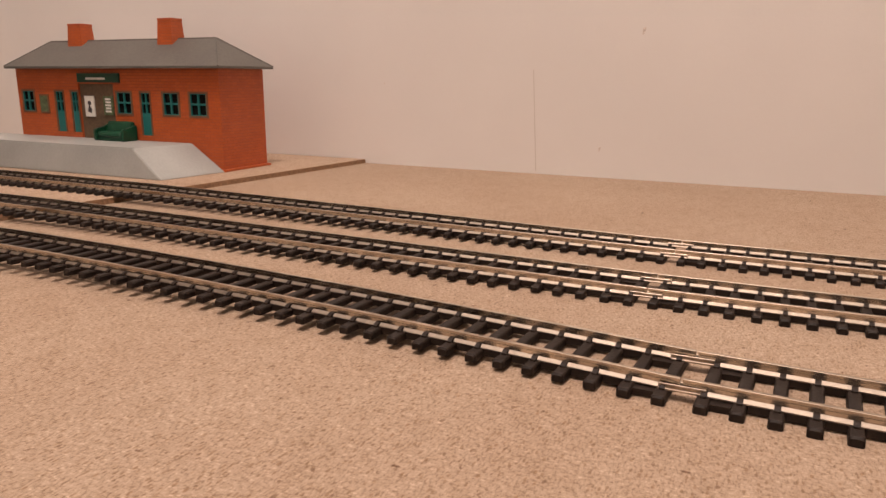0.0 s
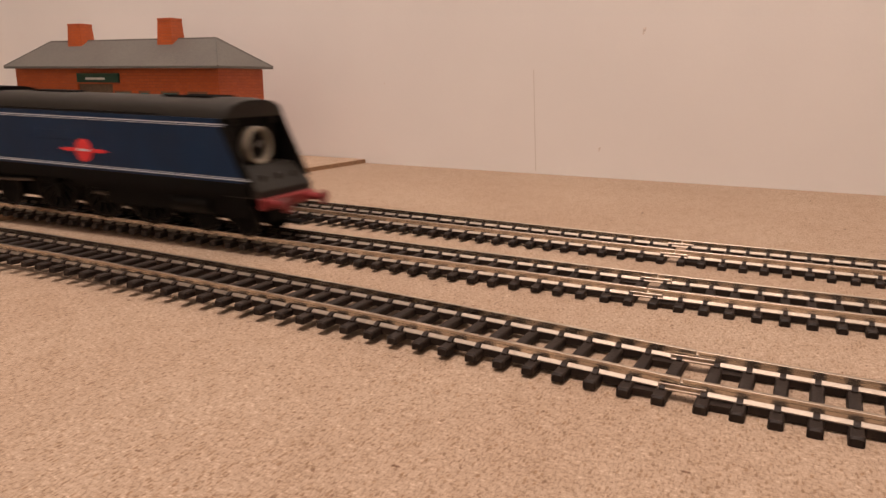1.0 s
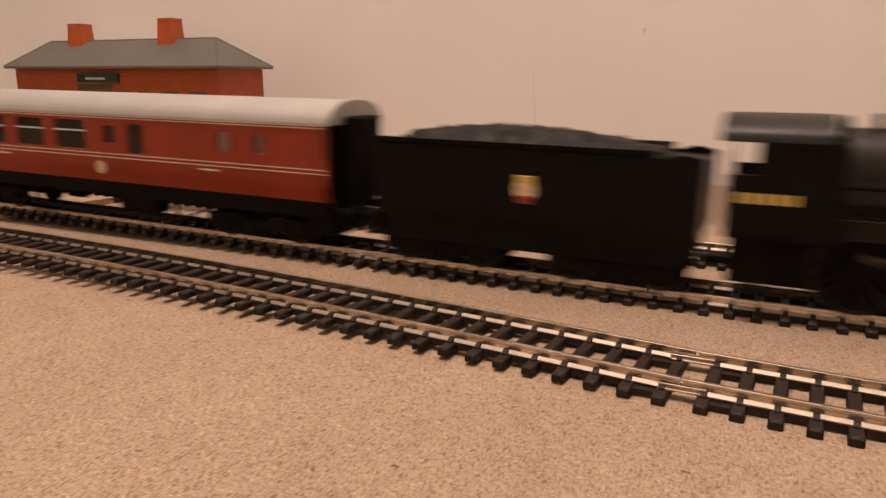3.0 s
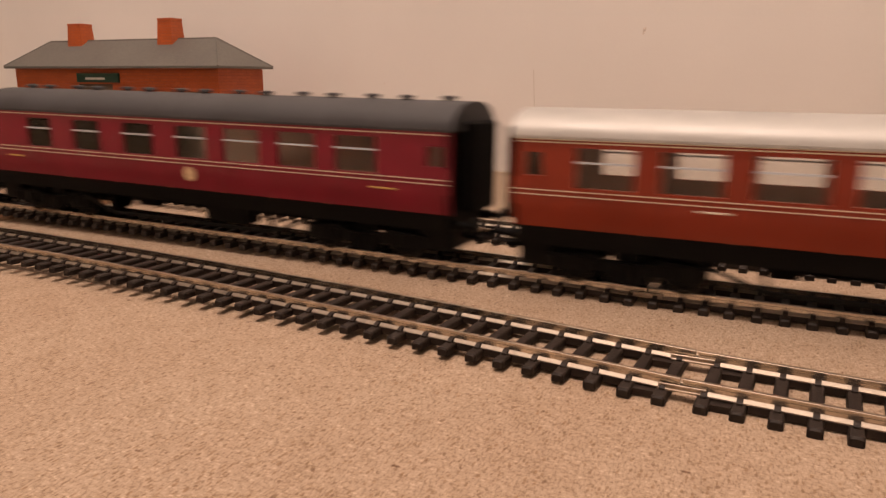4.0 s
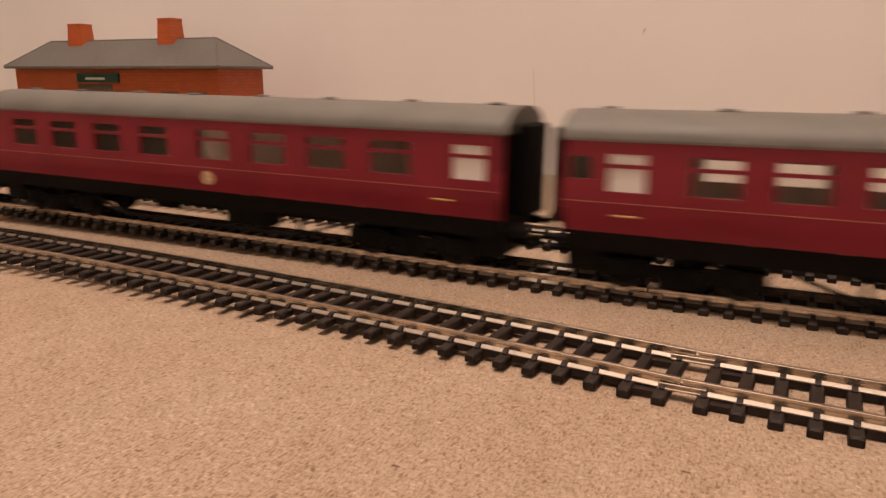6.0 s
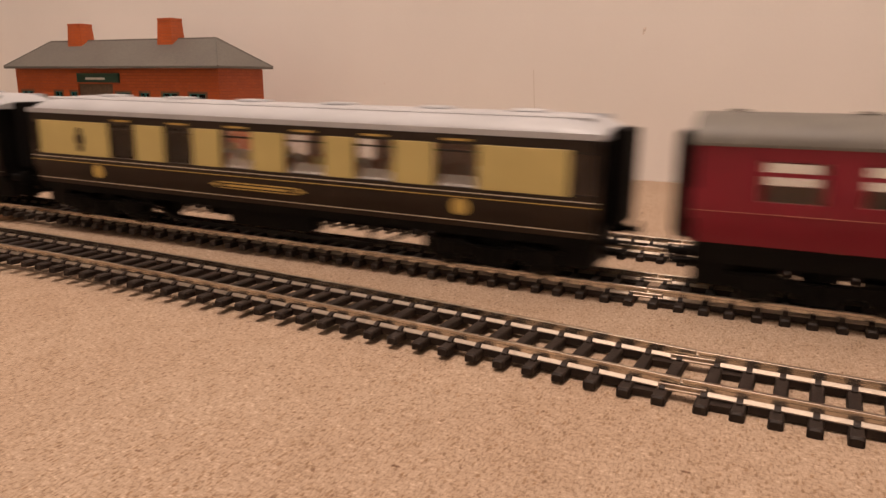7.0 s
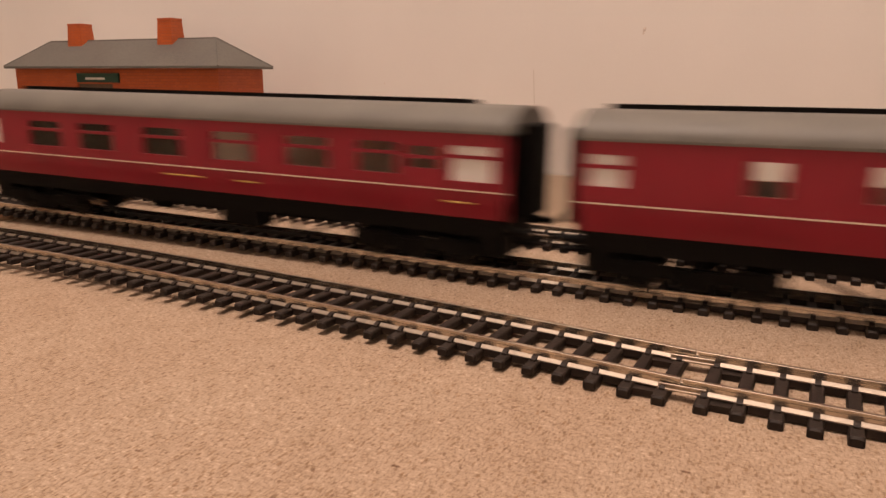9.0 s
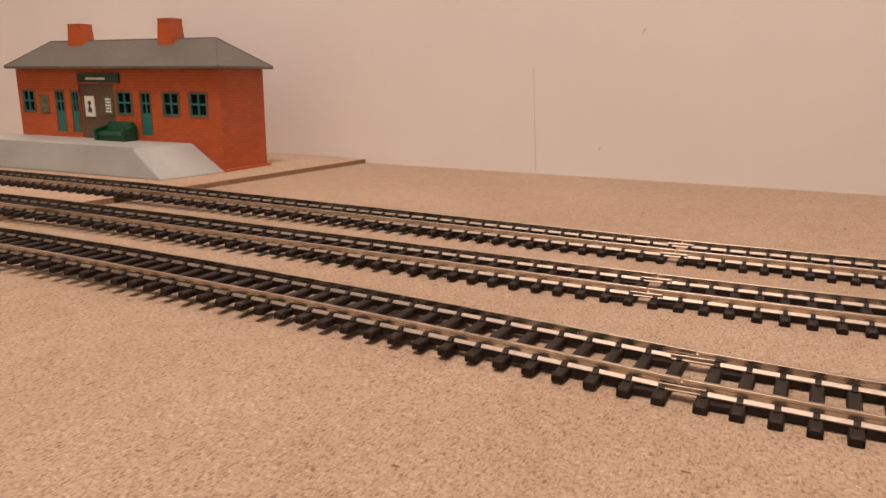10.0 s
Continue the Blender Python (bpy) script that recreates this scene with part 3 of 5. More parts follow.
# ---- the train ----
RAILTOP = 4.62
SPEED_T = [-1, 0, 0.5, 1, 2, 2.4, 2.65, 3.0, 3.4, 4.4, 5, 5.6, 6.2, 6.9, 7.35, 8.15, 8.85, 9.5, 11]
SPEED_V = [215, 215, 218, 284, 296, 299, 272, 301, 288, 271, 260, 254, 271, 315, 360, 381, 422, 445, 445]
CLOCK = np.arange(-1, 11.001, 0.01)
WAY = np.cumsum(np.interp(CLOCK, SPEED_T, SPEED_V)) * 0.01
WAY -= np.interp(1.0, CLOCK, WAY)


def gone(t):
    """Millimetres that the train has run since it was one second in."""
    return float(np.interp(t, CLOCK, WAY))


TRAIN = []      # vehicle, middle, half the wheelbase
SPINNERS = []   # wheelset, its place on the engine, radius
RODSETS = []    # coupling rod, its place, crank throw, wheel radius


def on_track(name, label, category, front, rear, half, group=""):
    ob = thing(name, label, category, group)
    TRAIN.append((ob, (front + rear) / 2, half))
    return ob


def wheelset(parent, x, r, name="wheelset", spoked=False):
    bm = B()
    for s in (-1, 1):
        y0, y1 = sorted((s * 7.4, s * 9.6))
        lathe(bm, [(r * 0.55, y0 + 0.6), (r * 0.85, y0 + 0.3), (r + 0.7, y0 if s > 0 else y0 + 0.3), (r, y0 + 0.8 if s > 0 else y1 - 0.8), (r, y1), (r * 0.85, y1), (r * 0.8, y1 - 0.5), (r * 0.2, y1 - 0.4)], (0, 0, 0), "Y", 24)
    rod(bm, (0, -9, 0), (0, 9, 0), 1.0, 8)
    w = part(name, bm, SOOT, parent, at=pose(x * MM, 0, (RAILTOP + r) * MM))
    if not spoked:
        for s in (-1, 1):
            bm = B()
            lathe(bm, [(r * 0.9, -0.2), (r + 0.02, -0.2), (r + 0.02, 0.2), (r * 0.9, 0.2)], (0, s * 9.5, 0), "Y", 24, True)
            part("tyre", bm, TYRE, w)
    if spoked:
        for s in (-1, 1):
            bm = B()
            y = s * 9.7
            for i in range(14):
                a = 2 * math.pi * i / 14
                rod(bm, (1.8 * math.cos(a), y, 1.8 * math.sin(a)), (r * 0.84 * math.cos(a), y, r * 0.84 * math.sin(a)), 0.45, 6)
            lathe(bm, [(2.2, -0.6), (2.2, 0.6)], (0, y, 0), "Y", 14)
            box(bm, -2.4, 2.4, y - 0.55, y + 0.55, -r * 0.5, r * 0.15, 0.2)
            part("spokes", bm, BLACK, w)
            bm = B()
            lathe(bm, [(r * 0.94, -0.35), (r + 0.02, -0.35), (r + 0.02, 0.35), (r * 0.94, 0.35)], (0, s * 9.4, 0), "Y", 28, True)
            part("tyre", bm, TYRE, w)
    return w


def buffers(parent, x, d, z=19.0, mats=None):
    for s in (-1, 1):
        bm = B()
        rod(bm, (x, s * 11.4, z), (x + d * 4.2, s * 11.4, z), 1.5, 12)
        rod(bm, (x + d * 4.0, s * 11.4, z), (x + d * 6.6, s * 11.4, z), 0.8, 10)
        lathe(bm, [(1.0, 0), (3.0, d * 0.5), (2.8, d * 1.0)], (x + d * 6.4, s * 11.4, z), "X", 18)
        part("buffer", bm, mats or SOOT, parent)


def coupling(parent, x, d, z=12.5):
    bm = B()
    box(bm, min(x, x + d * 8), max(x, x + d * 8), -2.2, 2.2, z - 1.0, z + 0.2, 0.2)
    box(bm, min(x + d * 7, x + d * 9), max(x + d * 7, x + d * 9), -6, 6, z - 0.6, z + 0.9, 0.2)
    rod(bm, (x + d * 5, 0, z), (x + d * 11, 0, z + 3), 0.7, 6)
    part("coupling", bm, SOOT, parent)


def bogie(parent, x, base=32.0, r=6.3):
    b = new("bogie")
    b.empty_display_size = 0.005
    b.parent = parent
    b.matrix_basis = pose(x * MM, 0, 0)
    h = base / 2
    for s in (-1, 1):
        bm = B()
        y0, y1 = sorted((s * 11.2, s * 13.4))
        prism_y(bm, [(-h - 7, 9.6), (-h - 7, 13.2), (-h + 6, 14.0), (-7, 12.4), (7, 12.4), (h - 6, 14.0), (h + 7, 13.2), (h + 7, 9.6), (h + 3, 7.6), (h - 4, 7.6), (h - 6, 9.6), (7, 9.0), (5, 6.4), (-5, 6.4), (-7, 9.0), (-h + 6, 9.6), (-h + 4, 7.6), (-h - 3, 7.6)], y0, y1)
        for k in (-h, h):
            box(bm, k - 2.6, k + 2.6, s * 12.3 - 1.9, s * 12.3 + 1.9, 8.6, 13.4, 0.4)
            for j in (-5.0, 5.0):
                rod(bm, (k + j, s * 13.2, 8.6), (k + j, s * 13.2, 12.4), 1.2, 8)
        for j in (-3.4, 0, 3.4):
            rod(bm, (j, s * 13.6, 6.8), (j, s * 13.6, 12), 1.3, 8)
        part("side_frame", bm, SOOT, b)
    part("bolster", box(B(), -4, 4, -11, 11, 12, 17.5, 0.3), SOOT, b)
    for k in (-h, h):
        wheelset(b, k, r)
    return b


def roof_profile(w, z0, z1, n=14, flat=2.3):
    pts = []
    for i in range(n + 1):
        a = math.pi * i / n
        c, s = math.cos(a), math.sin(a)
        pts.append((w * math.copysign(abs(c) ** (2 / flat), c), z0 + (z1 - z0) * abs(s) ** (2 / 2.0)))
    return pts


BOGIE_IN = 34.0     # from the coach end to the bogie centre


def domed_roof(prof, h, z0):
    """A roof whose ends bow down to the end walls."""
    bm = B()
    rings = []
    for x, k, w in ((-h, 0.42, 0.96), (-h + 3, 0.72, 0.99), (-h + 8, 0.92, 1), (-h + 16, 1, 1), (h - 16, 1, 1), (h - 8, 0.92, 1), (h - 3, 0.72, 0.99), (h, 0.42, 0.96)):
        rings.append([bm.verts.new((x, y * w, z0 + (z - z0) * (k if z > z0 else 1))) for y, z in prof])
    n = len(prof)
    for a, b in zip(rings, rings[1:]):
        for i in range(n):
            bm.faces.new((a[i], b[i], b[(i + 1) % n], a[(i + 1) % n]))
    bm.faces.new(rings[0])
    bm.faces.new(rings[-1][::-1])
    return bm


def coach(name, label, front, rear, paint, roof_mat, windows, zwin=(33.6, 44.9), body=(21.4, 47.6), top=55.5, vents=0, bands=(), clear=(), strip=False, frosted=(), gang=True, bars=None, marks=(), lights=(), seats=True, group="coaches of the train"):
    """One bogie coach; x runs from the rear to the front, windows are (x0, x1) along the train."""
    xc = (front + rear) / 2
    h = (front - rear) / 2
    co = on_track(name, label, "railway coach", front, rear, h - BOGIE_IN, group)
    zb, zg = body
    W = 17.5
    loc = [(a - xc, b - xc, z0, z1) for a, b, z0, z1 in windows]
    shell = new("body")
    for s in (-1, 1):
        y0, y1 = sorted((s * (W - 1.1), s * W))
        bm = holed(B(), -h, h, zb, zg, loc, y0, y1, (zb + 1.6, zb + 3.4, zb + 5.4, zb + 8.0))
        for v in bm.verts:  # the lower panels curve inwards
            v.co.y *= 1 - max(0.0, zb + 9.5 - v.co.z) ** 2 * 0.0009
        side = part("side", bm, paint, co)
        i0, i1 = sorted((s * (W - 1.9), s * (W - 1.45)))
        part("inner_lining", holed(B(), -h + 1.5, h - 1.5, zb + 1.4, zg - 0.6, loc, i0, i1), PANELLING, side)
        for a, b, z0, z1 in loc:
            part("pane", box(B(), a - 0.2, b + 0.2, s * (W - 0.75) - 0.1, s * (W - 0.75) + 0.1, z0 - 0.2, z1 + 0.2), LINEN if a + xc in frosted else GLASS, side).visible_shadow = False
            if bars and b - a > 10:
                part("ventilator", box(B(), a - 0.1, b + 0.1, s * (W - 0.25) - 0.25, s * (W - 0.25) + 0.25, bars[0], bars[0] + bars[1]), LINING, side, "pale window ventilator bar")
            if not bars and not group.startswith("parlour"):
                bm = B()
                if b - a > 9:
                    box(bm, a, b, s * (W - 0.4) - 0.3, s * (W - 0.4) + 0.3, z1 - 3.9, z1 - 2.8)
                    part("window_bar", bm, paint, side)
        for z, wd, mat_, xa, xb in bands:
            xa, xb = (-h + 0.5 if xa is None else xa - xc), (h - 0.5 if xb is None else xb - xc)
            tuck = W * max(0.0, zb + 9.5 - z) ** 2 * 0.0009
            part("lining", box(B(), xa, xb, s * (W + 0.02 - tuck) - 0.12, s * (W + 0.02 - tuck) + 0.12, z, z + wd), mat_, side)
        for x, z, w_, h_, mat_ in marks:
            at_y = s * (W + 0.06 - W * max(0.0, zb + 9.5 - z) ** 2 * 0.0009)
            if w_ > 5.5:
                bm = box(B(), x - xc - w_ / 2, x - xc + w_ / 2, at_y - 0.14, at_y + 0.14, z - h_ / 2, z + h_ / 2, 0.1)
            else:
                bm = lathe(B(), [(w_ / 2, -0.16), (w_ / 2, 0.16)], (x - xc, at_y, z), "Y", 16)
            part("emblem" if w_ <= 5.5 else "print", bm, mat_, side)
    bpy.data.objects.remove(shell)
    prof = roof_profile(W + 0.5, zg - 0.2, top)
    if group.startswith("parlour"):
        rf = part("roof", domed_roof(prof, h + 0.6, zg), roof_mat, co)
    else:
        rf = part("roof", prism_x(B(), prof, -h - 0.6, h + 0.6), roof_mat, co)
    for s in (-1, 1):
        part("gutter", box(B(), -h - 0.4, h + 0.4, s * (W + 0.15) - 0.35, s * (W + 0.15) + 0.35, zg - 0.3, zg + (1.5 if group.startswith("parlour") else 0.5)), roof_mat, rf)
    for i in range(vents):
        x = -h + 9 + (2 * h - 18) * i / (vents - 1)
        bm = B()
        k = 1.0 if vents > 10 else 0.45
        lathe(bm, [(1.6, top - 0.8), (1.6, top + 0.5 * k), (2.7, top + 0.6 * k), (2.5, top + 1.3 * k), (0.8, top + 1.6 * k)], (x, -1.2 if i % 2 else 1.2, 0), "Z", 12)
        part("roof_vent", bm, roof_mat, rf)
    if strip:
        bm = B()
        prism_x(bm, [(4.0, top - 0.9), (12.5, top - 2.6), (12.5, top + 0.6), (4.0, top + 1.3)], -h + 4, h - 22)
        part("roof_strip", bm, SOOT, rf, "black strip along the roof crown")
    end_prof = [(y * 0.985, zg + (z - zg) * 0.4 if group.startswith("parlour") else z) for y, z in prof] + [(-W + 0.3, zb), (W - 0.3, zb)]
    for d in (-1, 1):
        e = part("end_wall", prism_x(B(), end_prof, d * h - (0.6 if d > 0 else -0.6), d * h - d * 1.4), SOOT, co, "black coach end")
        if gang:
            for k in range(3):
                x0, x1 = sorted((d * (h + 0.2 + k * 1.9), d * (h + 1.7 + k * 1.9)))
                part("gangway_fold", box(B(), x0, x1, -8.2, 8.2, 21.5, 50.0, 0.5), DARK, e, "black gangway fold")
            x0, x1 = sorted((d * (h - 0.4), d * (h + 5.3)))
            part("gangway", box(B(), x0, x1, -7.4, 7.4, 22.2, 49.2), DARK, e, "black folded gangway")
            part("end_pipe", rod(B(), (d * (h + 0.3), -13, 24), (d * (h + 0.3), -13, 46), 0.4, 6), SOOT, e)
            part("end_pipe", rod(B(), (d * (h + 0.3), 12, 24), (d * (h + 0.3), 12, 50), 0.4, 6), SOOT, e)
        buffers(co, d * (h - 0.5), d, 17.6)
        coupling(co, d * (h - 2), d)
        g0, g1 = sorted((d * (h - 13), d * (h - 1)))
        part("end_step", box(B(), g0, g1, -12.6, 12.6, 8.8, 17.2, 0.4), SOOT, co)
        bogie(co, d * (h - BOGIE_IN))
    fr = part("underframe", box(B(), -h + 1, h - 1, -15.0, 15.0, 17.0, zb + 0.3, 0.2), SOOT, co)
    for s in (-1, 1):
        bm = B()
        y = s * 14.6
        box(bm, -h + 1, h - 1, y - 0.8, y + 0.8, 15.8, zb + 0.2)
        for x in (-h * 0.36, h * 0.36):
            box(bm, x - 0.7, x + 0.7, y - 0.6, y + 0.6, 8.4, 17)
        box(bm, -h * 0.36, h * 0.36, y - 0.6, y + 0.6, 8.0, 9.2)
        for q in (-1, 1):
            extrude_loop(bm, [(q * h * 0.36, y - 0.5, 8.0), (q * h * 0.36, y - 0.5, 9.2), (q * h * 0.54, y - 0.5, 16.6), (q * h * 0.56, y - 0.5, 16.6)], (0, 1.0, 0))
        part("truss", bm, SOOT, fr)
    for xa, xb, ya, yb in (((-19, 18, -13.5, -6), (-16, 14, 6, 13.5)) if group.startswith("parlour") else ((8, 28, -13.5, -6), (-28, -8, 6, 13.5))):
        part("equipment_box", box(B(), xa, xb, ya, yb, 9.6, 17.2, 0.5), SOOT, fr)
    part("vacuum_cylinder", rod(B(), (-40, 2, 12.5), (-31, 2, 12.5), 3.6, 14), SOOT, fr)
    part("floor_pan", box(B(), -h + 2, h - 2, -W + 3.0, W - 3.0, zb + 0.4, zb + 1.2), SEAT, co)
    back = 34.5
    if seats:
        xs = sorted([(a + b) / 2 for a, b, *_ in loc if b - a > 8])
        for a, b in zip(xs, xs[1:]):
            m = (a + b) / 2
            if seats == 1:
                part("partition", box(B(), m - 0.5, m + 0.5, -16, 16, 21.2, 46.5), SEAT, co, "brown compartment partition")
            for ya, yb in ((-15.5, -4), (4, 15.5)):
                if seats == 2:
                    part("seat_back", box(B(), m - 1.2, m + 1.2, ya, yb, 21.2, back, 0.4), SEAT, co)
                part("seat_base", box(B(), m - 5.5, m + 5.5, ya, yb, 21.2, 27.5, 0.6), SEAT, co)
    return co


def wide(pairs, z0=33.6, z1=44.9):
    return [(a, b, z0, z1) for a, b in pairs]


# the two 57-foot coaches with ventilator bars
LMS = [(-1141.5, -1126.5), (-1113.8, -1098.5), (-1086.3, -1070.5), (-1059.4, -1044.4), (-1036.2, -1020.4), (-1012.2, -997.2), (-989.0, -973.4)]
LMS_SMALL = [(-1165.5, -1160.0), (-954.9, -949.6)]
TWOLINE = [(46.2, 0.34, CREAMLINE, None, None), (32.4, 0.26, CREAMLINE, None, None), (31.0, 0.26, CREAMLINE, None, None)]


def carriages():
    coach("railway_coach", "lake red coach with a bright silver roof and cream lining", -704.6, -926.6, LAKE, ROOF_SILVER,
          wide([(-907.6, -891.2), (-884.2, -868.0), (-860.6, -843.6), (-837.0, -819.0)], 33.6, 45.0) + wide([(-796.2, -788.0)], 33.2, 44.4)
          + wide([(-922.4, -917.6), (-809.2, -802.8), (-752.0, -746.0), (-735.2, -730.4)], 36.6, 43.4),
          bars=(40.6, 0.55), bands=[(47.0, 0.35, CREAMLINE, None, None)] + TWOLINE, marks=[(-812, 27.0, 5.2, 5, BRASS), (-870, 29.5, 8, 0.55, CREAMLINE), (-756, 29.5, 8, 0.55, CREAMLINE)])
    coach("railway_coach", "maroon coach with dark roof, ventilators and cream lining", -947.2, -1169.2, MAROON, ROOF_SLATE,
          wide(LMS, 33.2, 44.8) + wide(LMS_SMALL, 36.6, 42.8), top=56.2, vents=15, bars=(40.4, 0.55), bands=TWOLINE,
          marks=[(-1053.1, 27.4, 5.4, 5, BRASS), (-971, 28.6, 9, 0.55, GOLD), (-1150, 28.6, 9, 0.55, GOLD)])
    first = [(-1425.4, -1415.0), (-1403.5, -1391.0), (-1382.5, -1370.0), (-1361.6, -1346.0), (-1323.8, -1309.2), (-1296.6, -1280.4), (-1268.4, -1251.4), (-1240.6, -1223.2), (-1216.5, -1203.6)]
    small = [(-1337.0, -1331.0, 34.0, 43.4), (-1200.8, -1193.4, 36.5, 43.0), (-1436.4, -1430.0, 36.5, 43.0)]
    for k, (f, r, bright) in enumerate(((-1190.2, -1438.8, False), (-1456.8, -1694.2, True))):
        if k == 0:
            w = [(a, b, 33.4, 43.9) for a, b in first] + small
            band = [(45.9, 1.15, YELLOW, -1333.3, -1201.0), (30.2, 0.16, FAINTLINE, None, None)]
            mk = [(-1316.6, 27.0, 5.2, 5, BRASS), (-1215, 26.6, 7, 0.55, GOLD), (-1420, 26.6, 7, 0.55, GOLD)]
            text = "maroon coach with grey roof and a yellow band above the windows"
        else:
            mid = (f + r) / 2
            lay = [-1677.0, -1653.6, -1629.0, -1604.4, -1575.5, -1551.0, -1527.0, -1502.5]
            w = [(a, a + 14.4, 33.4, 43.9) for a in lay] + [(-1473.4, -1462.6, 33.4, 43.9)]
            band = [(30.2, 0.14, FAINTLINE, None, None)]
            mk = [(mid + 4, 26.6, 5.2, 5, BRASS), (f - 20, 26.6, 7, 0.55, GOLD)]
            text = "maroon corridor coach with plain grey roof"
        coach("railway_coach", text, f, r, MAROON, ROOF_GREY, w, vents=8, frosted=(-1425.4, -1216.5) if k == 0 else (-1473.4,), bands=band, marks=mk)
    base = [(-1911.4, -1897.9), (-1882.4, -1869.0), (-1855.1, -1841.8), (-1827.2, -1811.6), (-1799.1, -1785.3), (-1770.3, -1756.4)]
    for off in (0.0, -260.6):
        pullman(off, base)
    brake = [(-2483.5, -2473.5), (-2441.5, -2432.9), (-2413.2, -2404.8), (-2385.3, -2377.0), (-2362.8, -2355.0), (-2344.3, -2335.6), (-2314.5, -2305.6), (-2277.4, -2267.5)]
    coach("railway_coach", "bright maroon brake coach with a black strip on its grey roof", -2237.2, -2487.1, MAROON_BRIGHT, ROOF_GREY,
          [(a, b, 34.6, 43.6) for a, b in brake], strip=True, seats=0, frosted=(-2483.5,), bands=[(29.6, 0.4, CREAMLINE, None, None)],
          marks=[(-2352.5, 25.6, 5.6, 5, BRASS), (-2262, 26.0, 8, 0.55, GOLD)])
    last = [(-2747.5, -2738.6), (-2720.0, -2700.5), (-2690.0, -2671.0), (-2655.5, -2636.0), (-2621.0, -2603.0), (-2588.5, -2571.5), (-2560.0, -2545.5)]
    coach("railway_coach", "bright maroon end coach with a black strip on its grey roof", -2507.8, -2753.6, MAROON_BRIGHT, ROOF_GREY,
          [(a, b, 33.6, 43.6) for a, b in last] + [(-2541.8, -2531.0, 36.0, 42.8), (-2526.5, -2512.5, 32.8, 43.6)], strip=True, frosted=(-2747.5, -2526.5), bands=[(29.8, 0.4, CREAMLINE, None, None)],
          marks=[(-2636, 26.6, 18, 0.55, GOLD), (-2606, 26.4, 9, 0.55, GOLD), (-2524, 26.2, 9, 0.55, GOLD)])


def pullman(off, base):
    f, r = -1719.0 + off, -1957.0 + off
    xc = (f + r) / 2
    wins = [(a + off, b + off, 30.9, 44.0) for a, b in base] + [(f - 6.4, f - 2.4, 31.5, 43.0), (r + 2.4, r + 5.6, 31.5, 43.0)]
    co = coach("pullman_coach", "umber and cream parlour coach with a white roof", f, r, UMBER, ROOF_WHITE, wins, zwin=(30.9, 43.2), body=(18.6, 47.4), top=53.8,
               bands=[(29.4, 0.22, CREAMLINE, None, None), (27.9, 0.22, GOLD, None, None), (20.4, 0.22, CREAMLINE, None, None)], gang=True,
               marks=[(-1919.1 + off, 25.0, 5.4, 4.5, GOLD), (-1761.7 + off, 25.0, 5.4, 4.5, GOLD)], vents=0, seats=2, group="parlour coaches of the train")
    W = 17.5
    spans = [(-1951.9, base[0][0])] + [(a[1], b[0]) for a, b in zip(base, base[1:])] + [(base[-1][1], -1727.6)]
    for s in (-1, 1):
        for a, b in spans:
            part("cream_panel", box(B(), a + off - xc + 0.3, b + off - xc - 0.3, s * (W + 0.05) - 0.2, s * (W + 0.05) + 0.2, 30.8, 44.2, 0.12), CREAM, co, "cream painted panel")
        for a, b in base:
            part("name_strip", box(B(), (a + b) / 2 + off - xc - 4.5, (a + b) / 2 + off - xc + 4.5, s * (W + 0.02) - 0.14, s * (W + 0.02) + 0.14, 45.0, 45.7), GOLD, co)
            tb = extrude_loop(B(), [(a + off - xc + 0.6, s * (W - 1.3), 30.3), (a + off - xc + 0.6, s * (W - 1.3), 31.1), (a + off - xc + 0.6, s * (W - 4.6), 34.0), (a + off - xc + 0.6, s * (W - 4.6), 30.3)], (b - a - 1.2, 0, 0))
            part("table", tb, LINEN, co, "white table linen behind the window")
            part("top_light", box(B(), a + off - xc, b + off - xc, s * (W - 0.3) - 0.3, s * (W - 0.3) + 0.3, 41.6, 42.2), UMBER, co)
        bm = B()
        prism_y(bm, [(-1860.5 + off - xc, 24.6), (-1857 + off - xc, 25.8), (-1823.5 + off - xc, 25.8), (-1820 + off - xc, 24.6), (-1823.5 + off - xc, 23.4), (-1857 + off - xc, 23.4)], s * (W + 0.02) - 0.12, s * (W + 0.02) + 0.12)
        np_ = part("nameplate", bm, GOLD, co, "long gold name panel with unreadable print")
        part("field", box(B(), -1857.5 + off - xc, -1823 + off - xc, s * (W + 0.02) - 0.2, s * (W + 0.02) + 0.2, 23.75, 25.45), UMBER, np_)
        part("print", box(B(), -1854 + off - xc, -1826.5 + off - xc, s * (W + 0.02) - 0.26, s * (W + 0.02) + 0.26, 24.25, 24.95), GOLD, np_)
        bm = B()
        for x, z, rr in ((0, 0, 2.6), (0, 3.2, 1.6), (0, -3.2, 1.8)):
            lathe(bm, [(rr, -0.3), (rr, 0.3)], (-1927.8 + off - xc + x, s * (W + 0.05), 37.2 + z), "Y", 12)
        part("emblem", bm, UMBER, co, "dark printed crest on cream")
        bm = B()
        prism_x(bm, [(s * 9.6, 52.4), (s * 11.0, 51.8), (s * 11.0, 52.9), (s * 9.8, 53.4)], -115, 115)
        part("roof_rib", bm, ROOF_WHITE, co)
    for x in (-88, -52, -16, 22, 60, 92):
        part("roof_vent", box(B(), x - 5, x + 5, -4.5, 4.5, 53.3, 54.5, 0.5), ROOF_WHITE, co)
